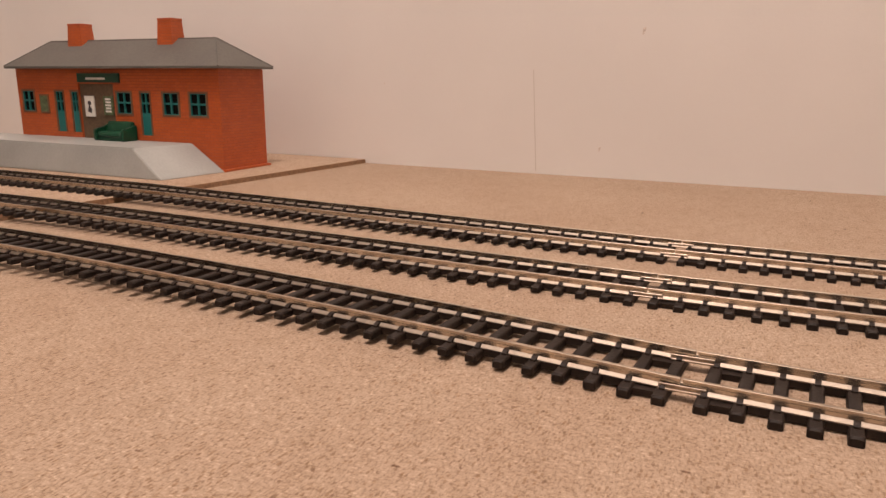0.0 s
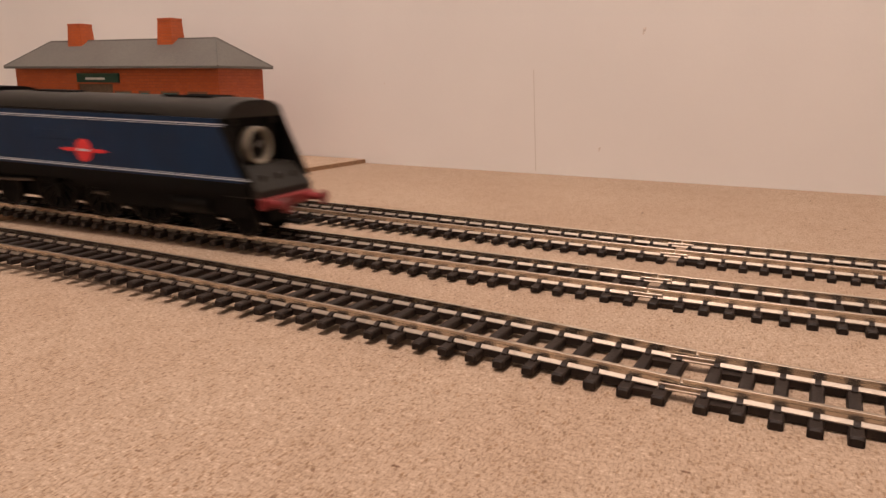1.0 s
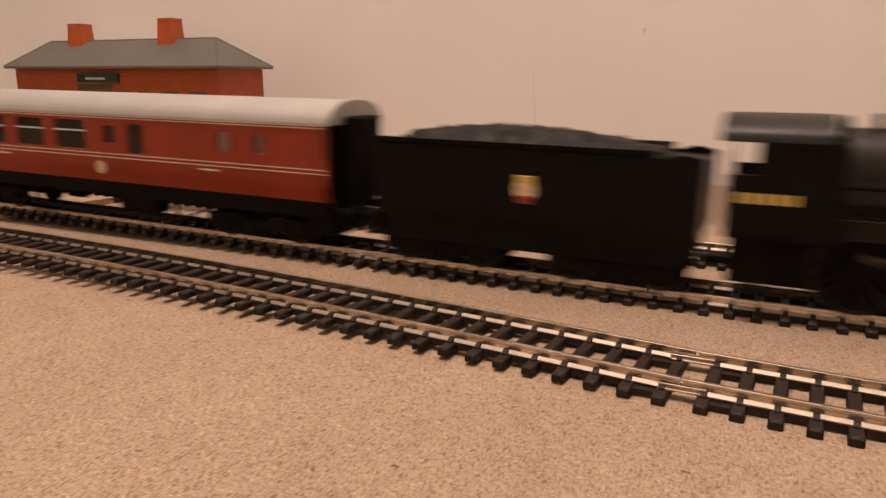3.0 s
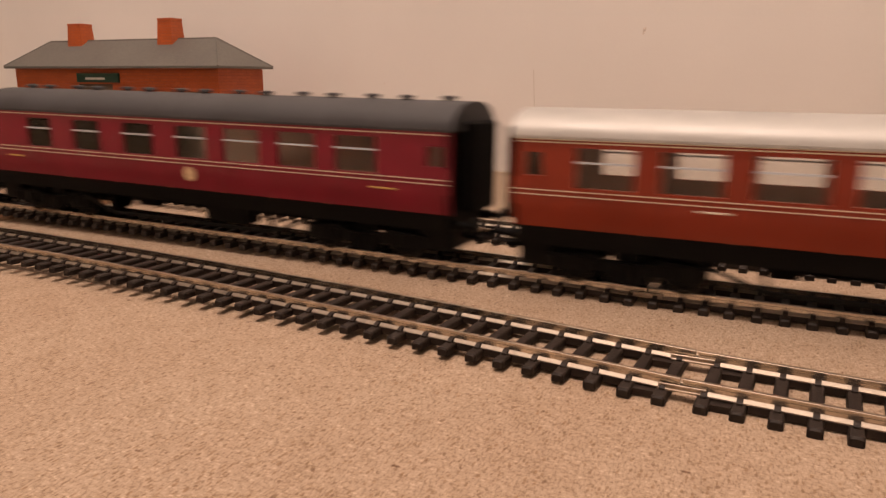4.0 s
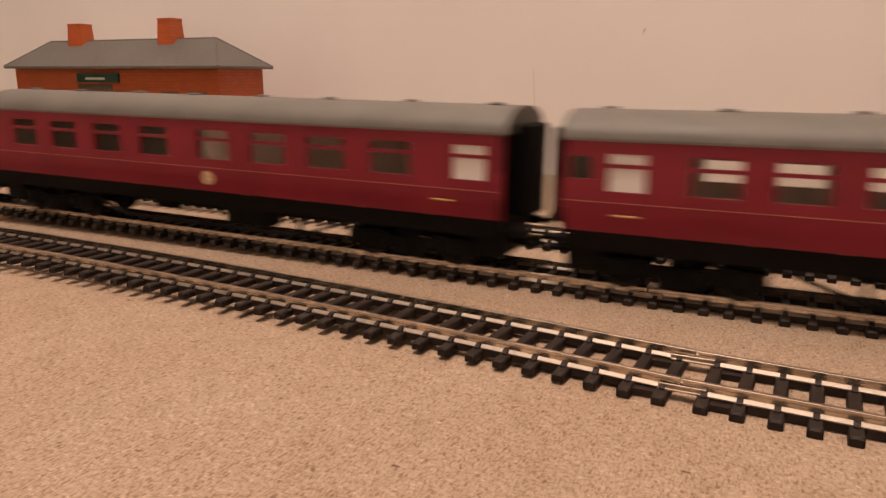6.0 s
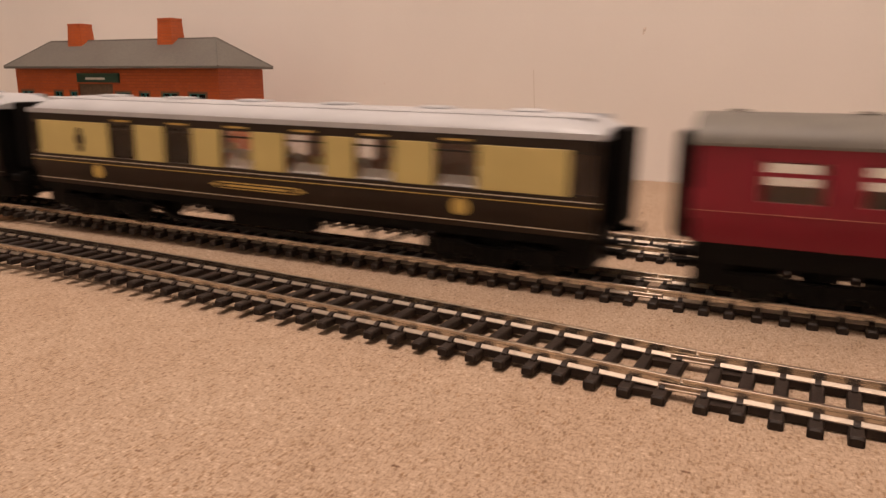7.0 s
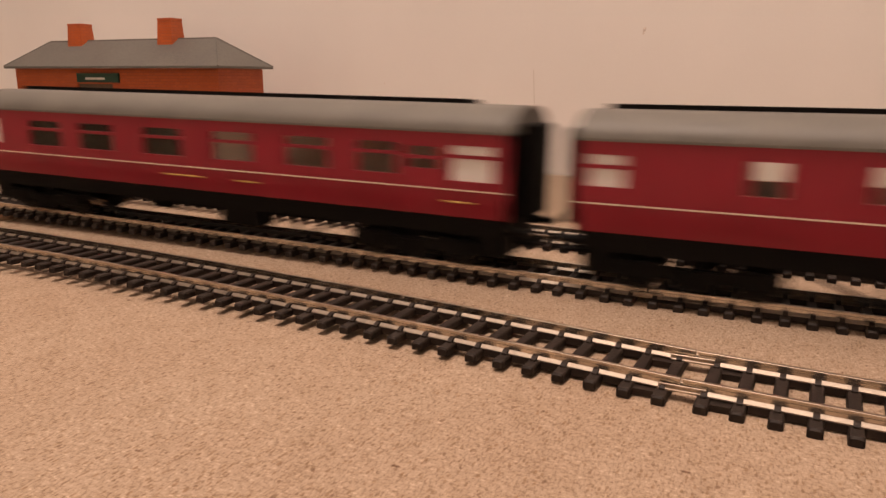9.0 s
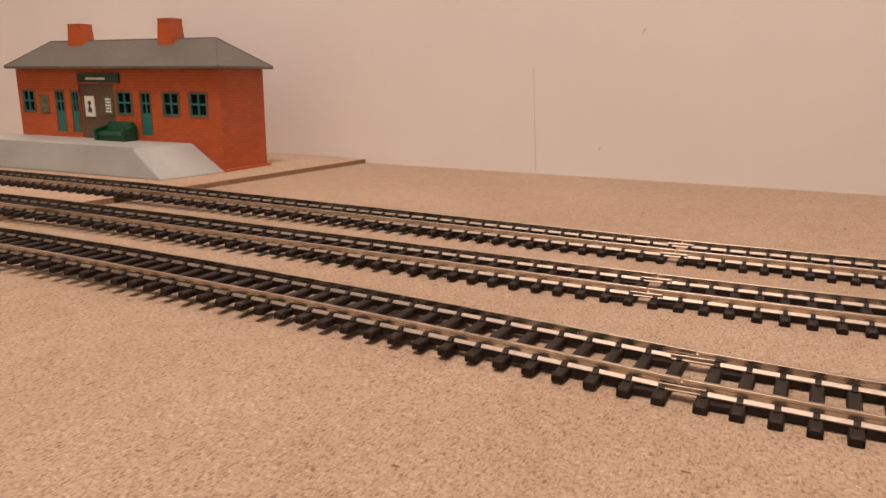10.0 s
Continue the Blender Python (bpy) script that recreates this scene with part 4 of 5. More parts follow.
    for x in (-94, -66, -38, -10, 20, 50):
        for s in (-1, 1):
            bm = B()
            rod(bm, (x, s * 12, 28), (x, s * 12, 33.5), 0.5, 8)
            lathe(bm, [(1.9, 33.4), (1.2, 36.4)], (x, s * 12, 0), "Z", 12)
            part("table_lamp", bm, CREAM, co)


def driving_wheels(loco, xs, r, y_rod):
    for x in xs:
        w = wheelset(loco, x, r, "driving_axle", True)
        SPINNERS.append((w, x, r))
    for s in (-1, 1):
        bm = B()
        box(bm, -2 + xs[0] - sum(xs) / 3, 2 + xs[-1] - sum(xs) / 3, s * y_rod - 0.45, s * y_rod + 0.45, -0.75, 0.75, 0.2)
        for x in xs:
            rod(bm, (x - sum(xs) / 3, s * (y_rod - 0.7), 0), (x - sum(xs) / 3, s * (y_rod + 0.7), 0), 1.5, 14)
        q = part("coupling_rod", bm, RODS, loco, at=pose(sum(xs) / 3 * MM, 0, (RAILTOP + r) * MM))
        RODSETS.append((q, sum(xs) / 3, r, s))


def blue_engine():
    f, r = -146.0, -328.0
    xc = (f + r) / 2
    lo = on_track("streamlined_locomotive", "dark blue air-smoothed steam locomotive with pale lining", "locomotive", f, r, 45)
    X = lambda x: x - xc
    half = [(17.0, 21.6), (17.2, 26.0), (17.2, 46.0), (16.9, 48.0)]
    upper = [(16.9, 48.0), (16.2, 50.2), (13.8, 52.6), (9.8, 54.2), (5.0, 54.9)]
    for s in (-1, 1):
        # side sheet, its front edge raked forward towards the rail
        win = [(X(-321.0), X(-305.2), 40.6, 47.2)]
        y0, y1 = sorted((s * 16.2, s * 17.2))
        side = part("casing_side", holed(B(), X(-327.5), X(-170), 25.4, 48.0, win, y0, y1), BLUE, lo, "dark blue casing side")
        part("skirt", box(B(), X(-327.5), X(-157.5), y0, y1, 20.6, 25.38), SOOT, side, "black lower edge of the casing")
        part("valance", box(B(), X(-232), X(-159), s * 14.8 - 0.4, s * 14.8 + 0.4, 12.5, 20.7), SOOT, side)
        part("cheek_lining", prism_y(B(), [(X(-169.9), 25.4), (X(-157.2), 25.4), (X(-167.4), 46.0), (X(-168.4), 48.0), (X(-169.9), 48.0)], s * 16.0 - 0.15, s * 16.0 + 0.15), SOOT, side)
        c0, c1 = y0 + (0.02 if s < 0 else 0), y1 - (0.02 if s > 0 else 0)
        part("casing_front_corner", prism_y(B(), [(X(-170), 25.4), (X(-159.9), 25.4), (X(-160.2), 26.0), (X(-169.4), 44.0), (X(-170), 45.2)], c0, c1), BLUE, side)
        part("front_edging", prism_y(B(), [(X(-159.9), 25.4), (X(-156.3), 25.4), (X(-156.6), 26.0), (X(-167.0), 46.0), (X(-168.0), 48.0), (X(-170), 48.0), (X(-170), 45.2), (X(-169.4), 44.0), (X(-160.2), 26.0)], c0, c1), SOOT, side, "black front edge of the casing")
        for z, xb in ((26.4, -157.2), (45.8, -167.2)):
            part("lining", box(B(), X(-327), X(xb), s * 17.25 - 0.1, s * 17.25 + 0.1, z, z + 0.38), LINING, side, "pale lining stripe")
        for z, xb in ((27.1, -158.0), (45.2, -168.2)):
            part("lining", box(B(), X(-327), X(xb), s * 17.22 - 0.08, s * 17.22 + 0.08, z, z + 0.2), LINING, side, "thin inner lining stripe")
        part("shoulder_line", box(B(), X(-304), X(-200), s * 16.75 - 0.25, s * 16.75 + 0.25, 48.6, 48.9), BLACK, side)
        part("access_panel", box(B(), X(-268), X(-240), s * 17.2 - 0.08, s * 17.2 + 0.08, 37.0, 40.4, 0.05), BLUE, side)
        bd = part("badge", lathe(B(), [(4.6, -0.25), (4.6, 0.25)], (X(-240.3), s * 17.3, 33.0), "Y", 28), BADGE, side, "round red badge with a cross bar")
        part("bar", prism_y(B(), [(X(-254.2), 33.0), (X(-250.5), 33.7), (X(-230), 33.7), (X(-226.3), 33.0), (X(-230), 32.3), (X(-250.5), 32.3)], s * 17.3 - 0.2, s * 17.3 + 0.2), BADGE, bd)
        part("print", box(B(), X(-243.6), X(-237.0), s * 17.3 - 0.32, s * 17.3 + 0.32, 32.6, 33.5), LINING, bd)
        bm = B()
        for i in range(5):
            box(bm, X(-324.0 + i * 3.4), X(-321.6 + i * 3.4), s * 17.25 - 0.12, s * 17.25 + 0.12, 32.2, 35.2)
        part("number", bm, GOLD, side, "row of gold bars")
        part("window_pillar", box(B(), X(-313.6), X(-312.6), s * 16.7 - 0.4, s * 16.7 + 0.4, 40.6, 47.2), BLACK, side)
    # black crown over the boiler, open trough near the chimney
    prof = [(y, z) for y, z in upper] + [(-y, z) for y, z in upper[::-1]]
    crown = part("casing_crown", prism_x(B(), prof, X(-328.5), X(-173)), LITBLACK, lo, "matt black crown of the casing")
    part("chimney_trough", box(B(), X(-205), X(-184), -5.5, 5.5, 54.3, 55.1, 0.3), DARK, crown)
    for s in (-1, 1):
        part("trough_lip", box(B(), X(-207), X(-182), s * 6.0 - 0.5, s * 6.0 + 0.5, 53.8, 55.5, 0.3), SOOT, crown)
    part("crown_hatch", box(B(), X(-285), X(-262), -4, 4, 54.5, 55.7, 0.3), SOOT, crown)
    part("cab_roof", prism_x(B(), [(y * 1.005, z + 1.7 * (z > 50)) for y, z in prof], X(-329.6), X(-304)), SOOT, crown)
    bm = B()
    rear_ring = [bm.verts.new((X(-173), y, z)) for y, z in prof]
    nose_ring = [bm.verts.new((X(-167.6) + (z - 48) * 0.12, y * 0.97, 48 + (z - 48) * 0.9)) for y, z in prof]
    for i in range(len(prof) - 1):
        bm.faces.new((rear_ring[i], nose_ring[i], nose_ring[i + 1], rear_ring[i + 1]))
    bm.faces.new(nose_ring)
    bm.faces.new((rear_ring[0], rear_ring[-1], nose_ring[-1], nose_ring[0]))
    part("cowl", bm, LITBLACK, crown)
    # the front: dark portal, smokebox door in its ring, sloping apron
    fr = part("front_plate", prism_y(B(), [(X(-176), 24), (X(-169.6), 24), (X(-169.6), 48.0), (X(-176), 48.0)], -16.1, 16.1), SOOT, lo, "black recessed smokebox front")
    rake = pose(X(-168.6) * MM, 0, 37.4 * MM, 0, -3, 0)
    part("ring", lathe(B(), [(7.2, -1.0), (7.2, 2.6), (6.6, 3.0), (5.7, 2.6), (5.5, -1.0)], (0, 0, 0), "X", 32, True), PALERING, fr, "dull metal ring round the smokebox door", rake)
    part("smokebox_door", lathe(B(), [(5.8, -0.2), (5.4, 0.4), (3.2, 1.2), (0.5, 1.4)], (0, 0, 0), "X", 28), SOOT, fr, at=rake)
    part("door_handle", rod(B(), (1.6, -0.6, -0.6), (1.6, 2.4, 1.6), 0.3, 6), STEEL, fr, at=rake)
    for s in (-1, 1):
        part("lamp_iron", box(B(), -0.2, 1.4, s * 11 - 0.8, s * 11 + 0.8, 8.0, 10.0, 0.2), TYRE, fr, at=rake)
    # apron in the lighter black, as lit from above
    ap = part("apron", extrude_loop(B(), [(X(-170.2), -16.1, 31.0), (X(-170.2), -16.1, 20), (X(-154.6), -16.1, 20), (X(-154.6), -16.1, 22.6), (X(-156.2), -16.1, 24.6), (X(-163.5), -16.1, 30.4)], (0, 32.2, 0)), LITBLACK, lo)
    for s in (-1, 0, 1):
        part("lamp_bracket", box(B(), X(-158.4), X(-157.2), s * 9 - 0.7, s * 9 + 0.7, 24.5, 27.9, 0.2), TYRE, ap)
    part("buffer_beam", box(B(), X(-154.7), X(-152.4), -15.8, 15.8, 16.0, 20.0, 0.3), RED, lo, "red buffer beam")
    buffers(lo, X(-152.6), 1, 18.0, RED)
    coupling(lo, X(-154), 1, 10.5)
    # frames, cylinders, rods, wheels
    frm = part("frames", box(B(), X(-326), X(-158), -6.8, 6.8, 9.5, 22.2), SOOT, lo)
    part("valance", box(B(), X(-250), X(-170), -15.6, 15.6, 18.2, 22.1), SOOT, frm)
    part("firebox", box(B(), X(-306), X(-264), -13, 13, 17.5, 22.1), SOOT, frm)
    for s in (-1, 1):
        part("cylinder", rod(B(), (X(-196), s * 12.5, 15.8), (X(-177), s * 12.5, 15.8), 4.3, 18), BLACK, frm)
        part("slide_bar", box(B(), X(-216), X(-196), s * 13.4 - 0.5, s * 13.4 + 0.5, 18.2, 19.2), RODS, frm)
        part("connecting_rod", rod(B(), (X(-241), s * 13.6, 15.6), (X(-203), s * 13.6, 16.4), 0.8, 8), RODS, frm)
        part("injector_pipe", rod(B(), (X(-306), s * 15.0, 17.0), (X(-276), s * 15.0, 18.4), 0.8, 8), RODS, frm)
        part("cab_step", box(B(), X(-318), X(-308), s * 15.4 - 0.8, s * 15.4 + 0.8, 8.6, 9.6), SOOT, frm)
        part("step_hanger", box(B(), X(-314), X(-312), s * 15.2 - 0.4, s * 15.2 + 0.4, 9, 22), SOOT, frm)
    part("cab_floor", box(B(), X(-327), X(-304), -16, 16, 22.2, 24), SOOT, lo)
    part("backhead", box(B(), X(-305), X(-303.6), -16, 16, 22.2, 54), SOOT, lo)
    for x, rad in ((-186, 6.0), (-166, 6.0), (-300, 7.2)):
        wheelset(lo, X(x), rad, "carrying_axle")
    driving_wheels(lo, [X(-268), X(-241), X(-214)], 12.2, 11.4)

    f, r = -331.0, -428.0
    xc2 = (f + r) / 2
    te = on_track("locomotive_tender", "dark blue tender with pale lining and a gilt crest", "tender", f, r, 22)
    X = lambda x: x - xc2
    for s in (-1, 1):
        y0, y1 = sorted((s * 16.0, s * 17.0))
        side = part("tank_side", box(B(), X(-421.2), X(-336.5), y0, y1, 25.8, 49.0, 0.2), BLUE, te, "dark blue tender side")
        for z in (26.8, 46.4):
            part("lining", box(B(), X(-421), X(-337), s * 17.02 - 0.1, s * 17.02 + 0.1, z, z + 0.36), LINING, side, "pale lining stripe")
        cr = part("crest", lathe(B(), [(3.6, -0.2), (3.6, 0.2)], (X(-378.8), s * 17.02, 36.0), "Y", 18), BRASS, side, "gilt lion crest")
        part("shield", box(B(), X(-381.5), X(-376.1), s * 17.02 - 0.28, s * 17.02 + 0.28, 31.6, 34.4, 0.2), RED, cr)
        part("crown", box(B(), X(-381.8), X(-375.8), s * 17.02 - 0.25, s * 17.02 + 0.25, 38.6, 41.2, 0.2), GOLD, cr)
        part("frame_side", box(B(), X(-420), X(-338), s * 14.6 - 0.8, s * 14.6 + 0.8, 9.5, 25.8, 0.3), SOOT, te)
        for x in (-404, -379, -354):
            part("axlebox", box(B(), X(x) - 3, X(x) + 3, s * 15.6 - 0.8, s * 15.6 + 0.8, 9.0, 14.5, 0.4), SOOT, te)
        part("raised_side", box(B(), X(-421), X(-400), s * 12 - 0.5, s * 12 + 0.5, 49, 51, 0.2), SOOT, te)
    part("tank_top", box(B(), X(-421), X(-337), -16.2, 16.2, 44, 48.4), SOOT, te)
    part("end_plate", box(B(), X(-421.4), X(-420.2), -16.8, 16.8, 22, 49.0), BLUE, te)
    bm = prism_y(B(), [(X(-402), 48.4), (X(-340), 48.4), (X(-340), 51.5), (X(-346), 55.0), (X(-352), 55.2), (X(-366), 52.4), (X(-382), 51.6), (X(-402), 50.6)], -11, 11)
    part("coal_bunker", bm, SOOT, te)
    part("cab_shelter", box(B(), X(-342), X(-340), -14, 14, 44, 54.0, 0.3), SOOT, te)
    part("tank", box(B(), X(-420), X(-338), -15.8, 15.8, 24, 45), SOOT, te)
    part("rear_beam", box(B(), X(-423), X(-421), -15.5, 15.5, 14, 21, 0.2), SOOT, te)
    buffers(te, X(-422.5), -1, 18.0)
    coupling(te, X(-422), -1, 10.5)
    part("drawbar", box(B(), X(-337), X(-326), -3, 3, 13, 15, 0.2), SOOT, te)
    for x in (-404, -379, -354):
        wheelset(te, X(x), 7.4)


def black_engine():
    f, r = -436.5, -583.0
    xc = (f + r) / 2
    lo = on_track("black_locomotive", "black mixed-traffic steam locomotive with smoke deflectors", "locomotive", f, r, 40)
    X = lambda x: x - xc
    zc = 40.6
    bo = part("boiler", lathe(B(), [(11.4, X(-553)), (11.4, X(-527)), (11.2, X(-526)), (10.6, X(-478)), (10.8, X(-477.5)), (10.8, X(-457.5)), (10.2, X(-456.6)), (6, X(-455.6)), (1, X(-455.0))], (0, 0, zc), "X", 36), BOILER, lo, "satin black boiler and smokebox")
    for x in (-551.5, -527, -509, -493, -478):
        part("boiler_band", lathe(B(), [(11.2, X(x) - 0.5), (11.45 if x < -520 else 11.0, X(x) - 0.4), (11.45 if x < -520 else 11.0, X(x) + 0.4), (10.5, X(x) + 0.5)], (0, 0, zc), "X", 36), LITBLACK if x < -550 else BLACK, bo)
    fb = [(-11.3, 24), (11.3, 24), (11.3, 40)] + [(11.3 * math.cos(a), 40 + 11.7 * math.sin(a)) for a in [math.pi * k / 12 for k in range(1, 12)]] + [(-11.3, 40)]
    part("firebox", prism_x(B(), fb, X(-553), X(-527)), BOILER, lo)
    part("chimney", lathe(B(), [(5.2, zc + 9.6), (3.8, zc + 11.6), (3.5, zc + 13.6), (4.6, zc + 14.2), (4.6, zc + 15.6), (3.6, zc + 15.9)], (X(-466.8), 0, 0), "Z", 24), BLACK, bo)
    part("dome", lathe(B(), [(6.4, zc + 9.0), (5.0, zc + 11.2), (4.8, zc + 13.4), (3.6, zc + 14.8), (0.6, zc + 15.2)], (X(-515.1), 0, 0), "Z", 24), BLACK, bo)
    for y in (-2.4, 2.4):
        part("safety_valve", lathe(B(), [(1.6, 52), (1.1, 53), (1.1, 55.2), (1.7, 55.6)], (X(-545.5), y, 0), "Z", 12), RODS, bo)
    part("whistle", rod(B(), (X(-540), 0, 52), (X(-540), 0, 55), 0.5, 8), RODS, bo)
    for s in (-1, 1):
        part("handrail", rod(B(), (X(-527), s * 11.6, 43.6), (X(-480), s * 11.4, 43.6), 0.35, 6), BLACK, bo)
        part("ejector_pipe", rod(B(), (X(-552), s * 10.9, 37.6), (X(-470), s * 10.9, 37.6), 0.7, 8), BLACK, bo)
        part("clack_valve", rod(B(), (X(-508), s * 10.2, 41), (X(-508), s * 12.2, 40), 1.3, 10), BLACK, bo)
    part("saddle", box(B(), X(-474), X(-460), -9, 9, 24, 34, 0.5), SOOT, lo)
    part("smokebox_door", lathe(B(), [(8.6, X(-456.2)), (8.2, X(-455)), (4, X(-453.6)), (0.6, X(-453.2))], (0, 0, zc), "X", 28), SOOT, lo)
    # cab
    cab = part("cab", holed(B(), X(-580), X(-553.2), 24.5, 49, [(X(-580.5), X(-573), 40.0, 48.4)], -16.2, -15.2), BLACK, lo)
    part("cab_side", holed(B(), X(-580), X(-553.2), 24.5, 49, [(X(-580.5), X(-573), 40.0, 48.4)], 15.2, 16.2), BLACK, cab)
    roof = roof_profile(17.2, 48.6, 55.4)
    part("cab_roof", prism_x(B(), roof, X(-582.5), X(-555.6)), BOILER, cab)
    part("cab_front", prism_x(B(), [(y * 0.93, z - 0.3) for y, z in roof] + [(-15.2, 26), (15.2, 26)], X(-554), X(-552.6)), BLACK, cab)
    for s in (-1, 1):
        bm = B()
        for i in range(5):
            box(bm, X(-577.5 + i * 3.1), X(-575.3 + i * 3.1), s * 16.25 - 0.12, s * 16.25 + 0.12, 32.6, 35.4)
        part("number", bm, GOLD, cab, "row of gold bars")
        part("cab_rail", rod(B(), (X(-580.6), s * 15.8, 26), (X(-580.6), s * 15.8, 46), 0.35, 6), RODS, cab)
    part("cab_floor", box(B(), X(-580), X(-553), -15, 15, 23.5, 25), SOOT, cab)
    # running plate, splashers, deflectors
    rp = part("running_plate", prism_y(B(), [(X(-580), 23.2), (X(-552), 23.2), (X(-550), 29.6), (X(-480), 29.6), (X(-470), 29.2), (X(-452), 29.2), (X(-447), 23.6), (X(-443.5), 23.6), (X(-443.5), 25.0), (X(-446.4), 25.0), (X(-451.4), 30.6), (X(-552), 31.0), (X(-554), 24.6), (X(-580), 24.6)], -15.8, 15.8), BLACK, lo)
    for s in (-1, 1):
        for x in (-547, -516.5, -488):
            bm = prism_y(B(), [(X(x) + 12.4 * math.cos(a), 30.4 + 3.6 * math.sin(a)) for a in [math.pi * k / 10 for k in range(11)]], s * 12 - 2.2, s * 12 + 2.2)
            part("splasher", bm, BLACK, rp)
        dl = [(X(-480), 30.6), (X(-447.5), 30.6), (X(-446.2), 35), (X(-447.4), 39.6), (X(-450.0), 42.6), (X(-454.0), 44.4), (X(-460), 45.0), (X(-480), 45.0)]
        part("smoke_deflector", prism_y(B(), dl, s * 14.9 - 0.35, s * 14.9 + 0.35), BLACK, rp)
        part("deflector_rail", rod(B(), (X(-478), s * 15.6, 44.6), (X(-458), s * 15.6, 44.4), 0.3, 6), RODS, rp)
        part("reverser_rod", rod(B(), (X(-521), s * 13.8, 34.6), (X(-492), s * 13.8, 33.6), 0.45, 6), STEEL, rp)
        # highlight on the plate edge, added as a thin metal strip
        part("edge_glint", box(B(), X(-551), X(-456), s * 15.85 - 0.08, s * 15.85 + 0.08, 29.9, 30.2), RODS, rp)
    part("buffer_beam", box(B(), X(-445.0), X(-443.2), -15.6, 15.6, 16.0, 21.6, 0.3), RED, lo, "red buffer beam")
    buffers(lo, X(-443.4), 1, 18.4, RED)
    coupling(lo, X(-444), 1, 10.5)
    for y in (-11, 0, 11):
        part("lamp_bracket", box(B(), X(-446), X(-445), y - 0.7, y + 0.7, 25, 28, 0.2), STEEL, lo)
    frm = part("frames", box(B(), X(-579), X(-446), -6.8, 6.8, 9.0, 29.4), SOOT, lo)
    for s in (-1, 1):
        part("cylinder", rod(B(), (X(-480), s * 12.6, 16.4), (X(-462), s * 12.6, 16.8), 4.6, 18), BLACK, frm)
        part("valve_chest", rod(B(), (X(-481), s * 12.2, 23.2), (X(-461), s * 12.2, 23.2), 3.0, 14), BLACK, frm)
        part("slide_bar", box(B(), X(-499), X(-480), s * 13.4 - 0.5, s * 13.4 + 0.5, 19.0, 20.0), RODS, frm)
        part("slide_bar", box(B(), X(-499), X(-480), s * 13.4 - 0.5, s * 13.4 + 0.5, 14.4, 15.3), RODS, frm)
        part("crosshead", box(B(), X(-494), X(-489), s * 13.4 - 0.9, s * 13.4 + 0.9, 15.2, 19.2, 0.3), RODS, frm)
        part("connecting_rod", rod(B(), (X(-517), s * 13.6, 14.6), (X(-491), s * 13.6, 17.2), 0.8, 8), RODS, frm)
        part("expansion_link", box(B(), X(-504.4), X(-502.6), s * 13.2 - 0.5, s * 13.2 + 0.5, 18, 27, 0.3), SOOT, frm)
        part("radius_rod", rod(B(), (X(-504), s * 13.2, 23.6), (X(-482), s * 13.0, 23.2), 0.5, 6), RODS, frm)
        part("cab_step", box(B(), X(-576), X(-567), s * 15.2 - 0.8, s * 15.2 + 0.8, 8.6, 9.6), SOOT, frm)
        part("step_hanger", box(B(), X(-573), X(-570), s * 15.2 - 0.4, s * 15.2 + 0.4, 9, 24), SOOT, frm)
        part("brake_rod", box(B(), X(-556), X(-490), s * 9 - 0.4, s * 9 + 0.4, 6.4, 7.2), SOOT, frm)
    for x in (-473, -454):
        wheelset(lo, X(x), 6.2, "carrying_axle")
    driving_wheels(lo, [X(-547), X(-518), X(-490)], 11.4, 11.4)

    f, r = -580.5, -694.0
    xc3 = (f + r) / 2
    te = on_track("locomotive_tender", "black tender heaped with coal, small gilt crest", "tender", f, r, 30)
    X = lambda x: x - xc3
    for s in (-1, 1):
        y0, y1 = sorted((s * 15.2, s * 16.2))
        side = part("tank_side", prism_y(B(), [(X(-686.5), 21), (X(-586), 21), (X(-586), 43.5), (X(-592), 44.6), (X(-597), 43.2), (X(-686.5), 43.2)], y0, y1), BLACK, te)
        part("flare", extrude_loop(B(), [(X(-686.5), s * 15.8, 43.0), (X(-686.5), s * 17.0, 45.2), (X(-686.5), s * 16.6, 45.3), (X(-686.5), s * 15.3, 43.0)], (88, 0, 0)), BLACK, side)
        cr = part("crest", lathe(B(), [(3.4, -0.2), (3.4, 0.2)], (X(-635.9), s * 16.2, 31.6), "Y", 18), BRASS, side, "gilt lion crest")
        part("shield", box(B(), X(-638.2), X(-633.6), s * 16.2 - 0.28, s * 16.2 + 0.28, 27.4, 30, 0.2), RED, cr)
        part("crown", box(B(), X(-638.6), X(-633.2), s * 16.2 - 0.25, s * 16.2 + 0.25, 33.4, 35.8, 0.2), GOLD, cr)
        part("frame_side", box(B(), X(-685), X(-588), s * 14 - 0.8, s * 14 + 0.8, 12.5, 21.2, 0.3), SOOT, te)
    part("tank", box(B(), X(-686), X(-586.5), -15.3, 15.3, 20, 42.4), BLACK, te)
    # heaped coal
    bm = B()
    nx, ny = 46, 16
    grid = []
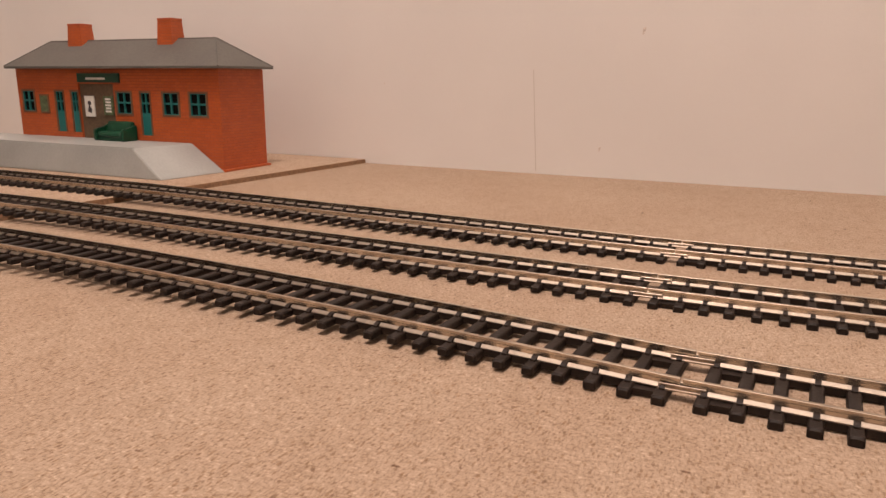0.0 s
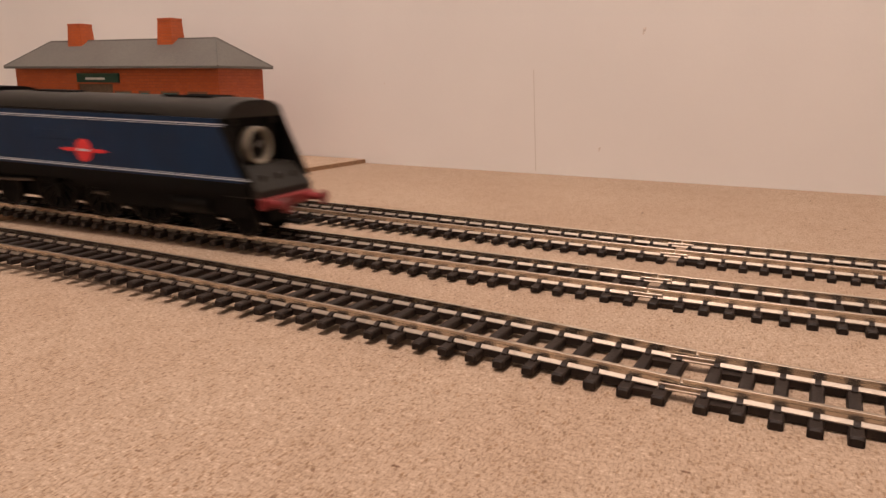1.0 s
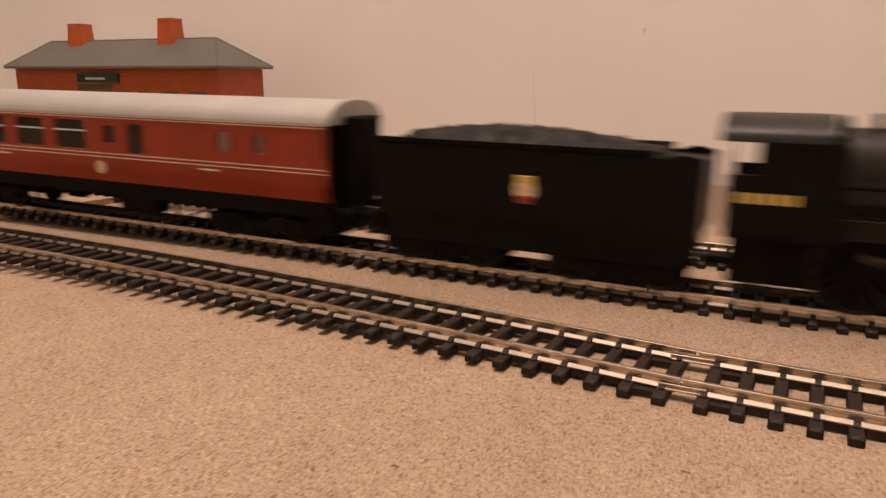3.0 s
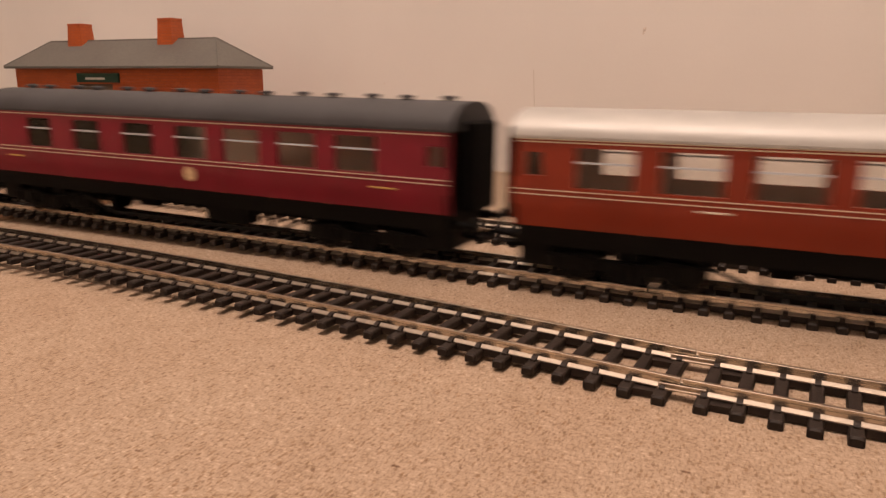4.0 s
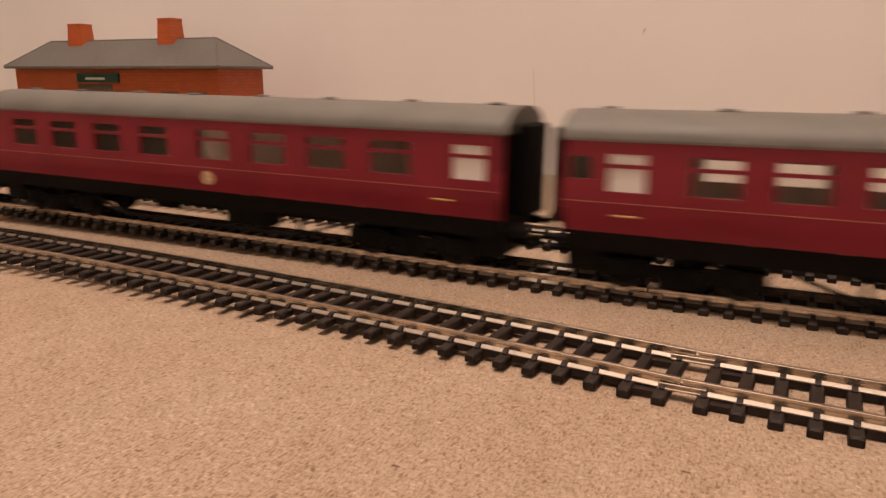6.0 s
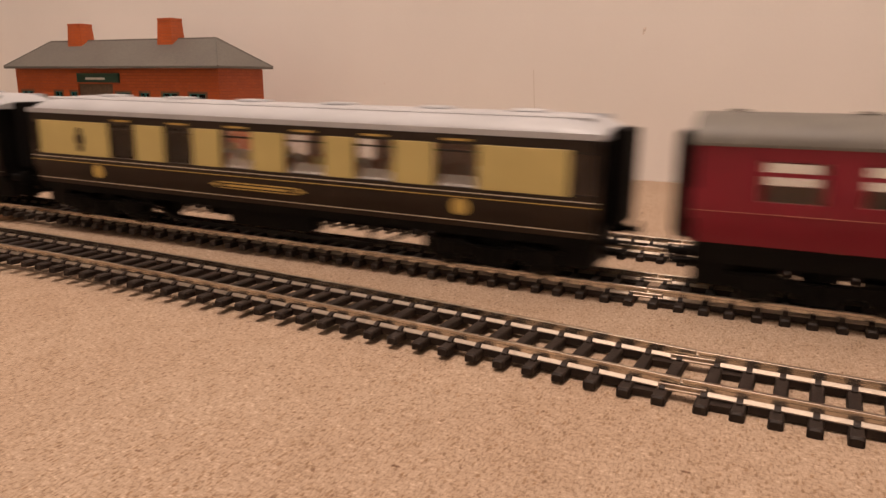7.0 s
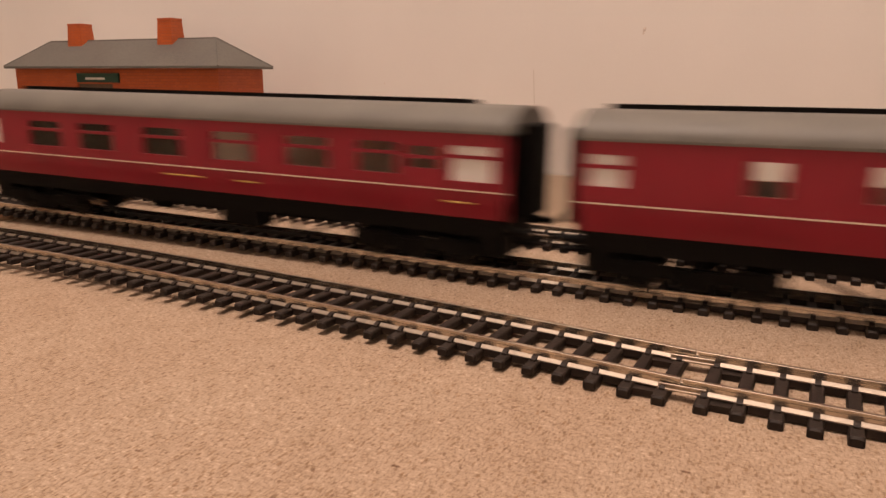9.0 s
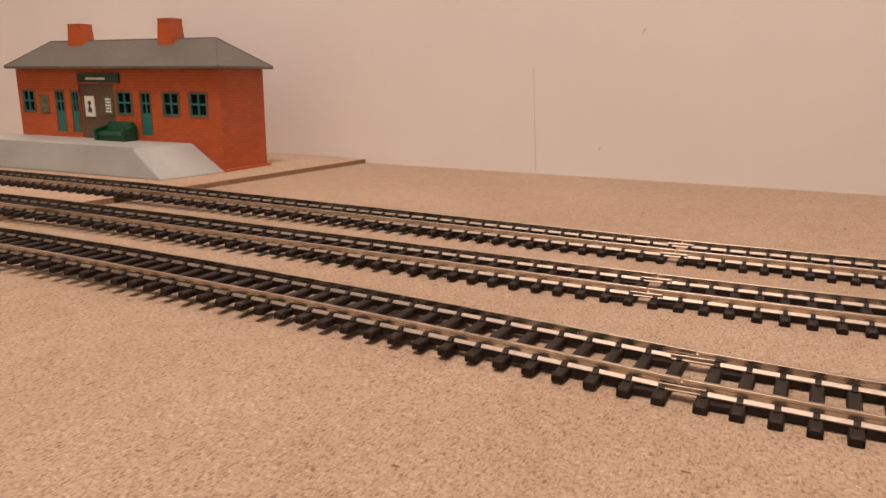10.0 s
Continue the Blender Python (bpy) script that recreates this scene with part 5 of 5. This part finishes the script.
    for i in range(nx + 1):
        row = []
        for j in range(ny + 1):
            x, y = -680 + 82 * i / nx, -14 + 28 * j / ny
            u, v_ = i / nx, abs(j / ny * 2 - 1)
            hgt = 6.4 * math.sin(math.pi * min(1, max(0, 0.12 + u * 0.86))) ** 0.7 * (1 - v_ ** 2.5) + 0.6
            hgt += 2.0 * noise.noise((x * 0.28, y * 0.28, 3.0)) + 1.1 * noise.noise((x * 0.7, y * 0.7, 8.0))
            row.append(bm.verts.new((X(x), y, 42.0 + max(0.2, hgt))))
        grid.append(row)
    for i in range(nx):
        for j in range(ny):
            bm.faces.new((grid[i][j], grid[i + 1][j], grid[i + 1][j + 1], grid[i][j + 1]))
    part("coal", bm, COAL, te, "heap of black coal")
    part("rear_beam", box(B(), X(-688.4), X(-686.5), -15.4, 15.4, 14.5, 21.5, 0.2), SOOT, te)
    buffers(te, X(-688), -1, 18.2)
    coupling(te, X(-687.5), -1, 10.5)
    part("drawbar", box(B(), X(-587), X(-576), -3, 3, 13, 15, 0.2), SOOT, te)
    bogie(te, X(-665), 26, 7.0)
    bogie(te, X(-609), 26, 7.0)


blue_engine()
black_engine()
carriages()
for key in TRACKS:
    track(key)


def motions():
    times = [i / 10 for i in range(101)]
    for ob, mid, half in TRAIN:
        rows = []
        for t in times:
            x = mid + gone(t)
            za, zb_ = rise(x - half), rise(x + half)
            rows.append((t, pose(x * MM, 0, (za + zb_) / 2 * MM, 0, math.degrees(math.atan2(za - zb_, 2 * half)), 0)))
        walk(ob, rows)
    steps = [i / 30 for i in range(301)]
    for w, x, r in SPINNERS:
        walk(w, [(t, pose(x * MM, 0, (RAILTOP + r) * MM, 0, math.degrees(gone(t) / r), 0)) for t in steps])
    for q, x, r, s in RODSETS:
        rows = []
        for t in steps:
            a = gone(t) / r + (math.pi / 2 if s > 0 else 0)
            rows.append((t, pose((x + 4.6 * math.sin(a)) * MM, 0, (RAILTOP + r + 4.6 * math.cos(a)) * MM)))
        walk(q, rows)


motions()
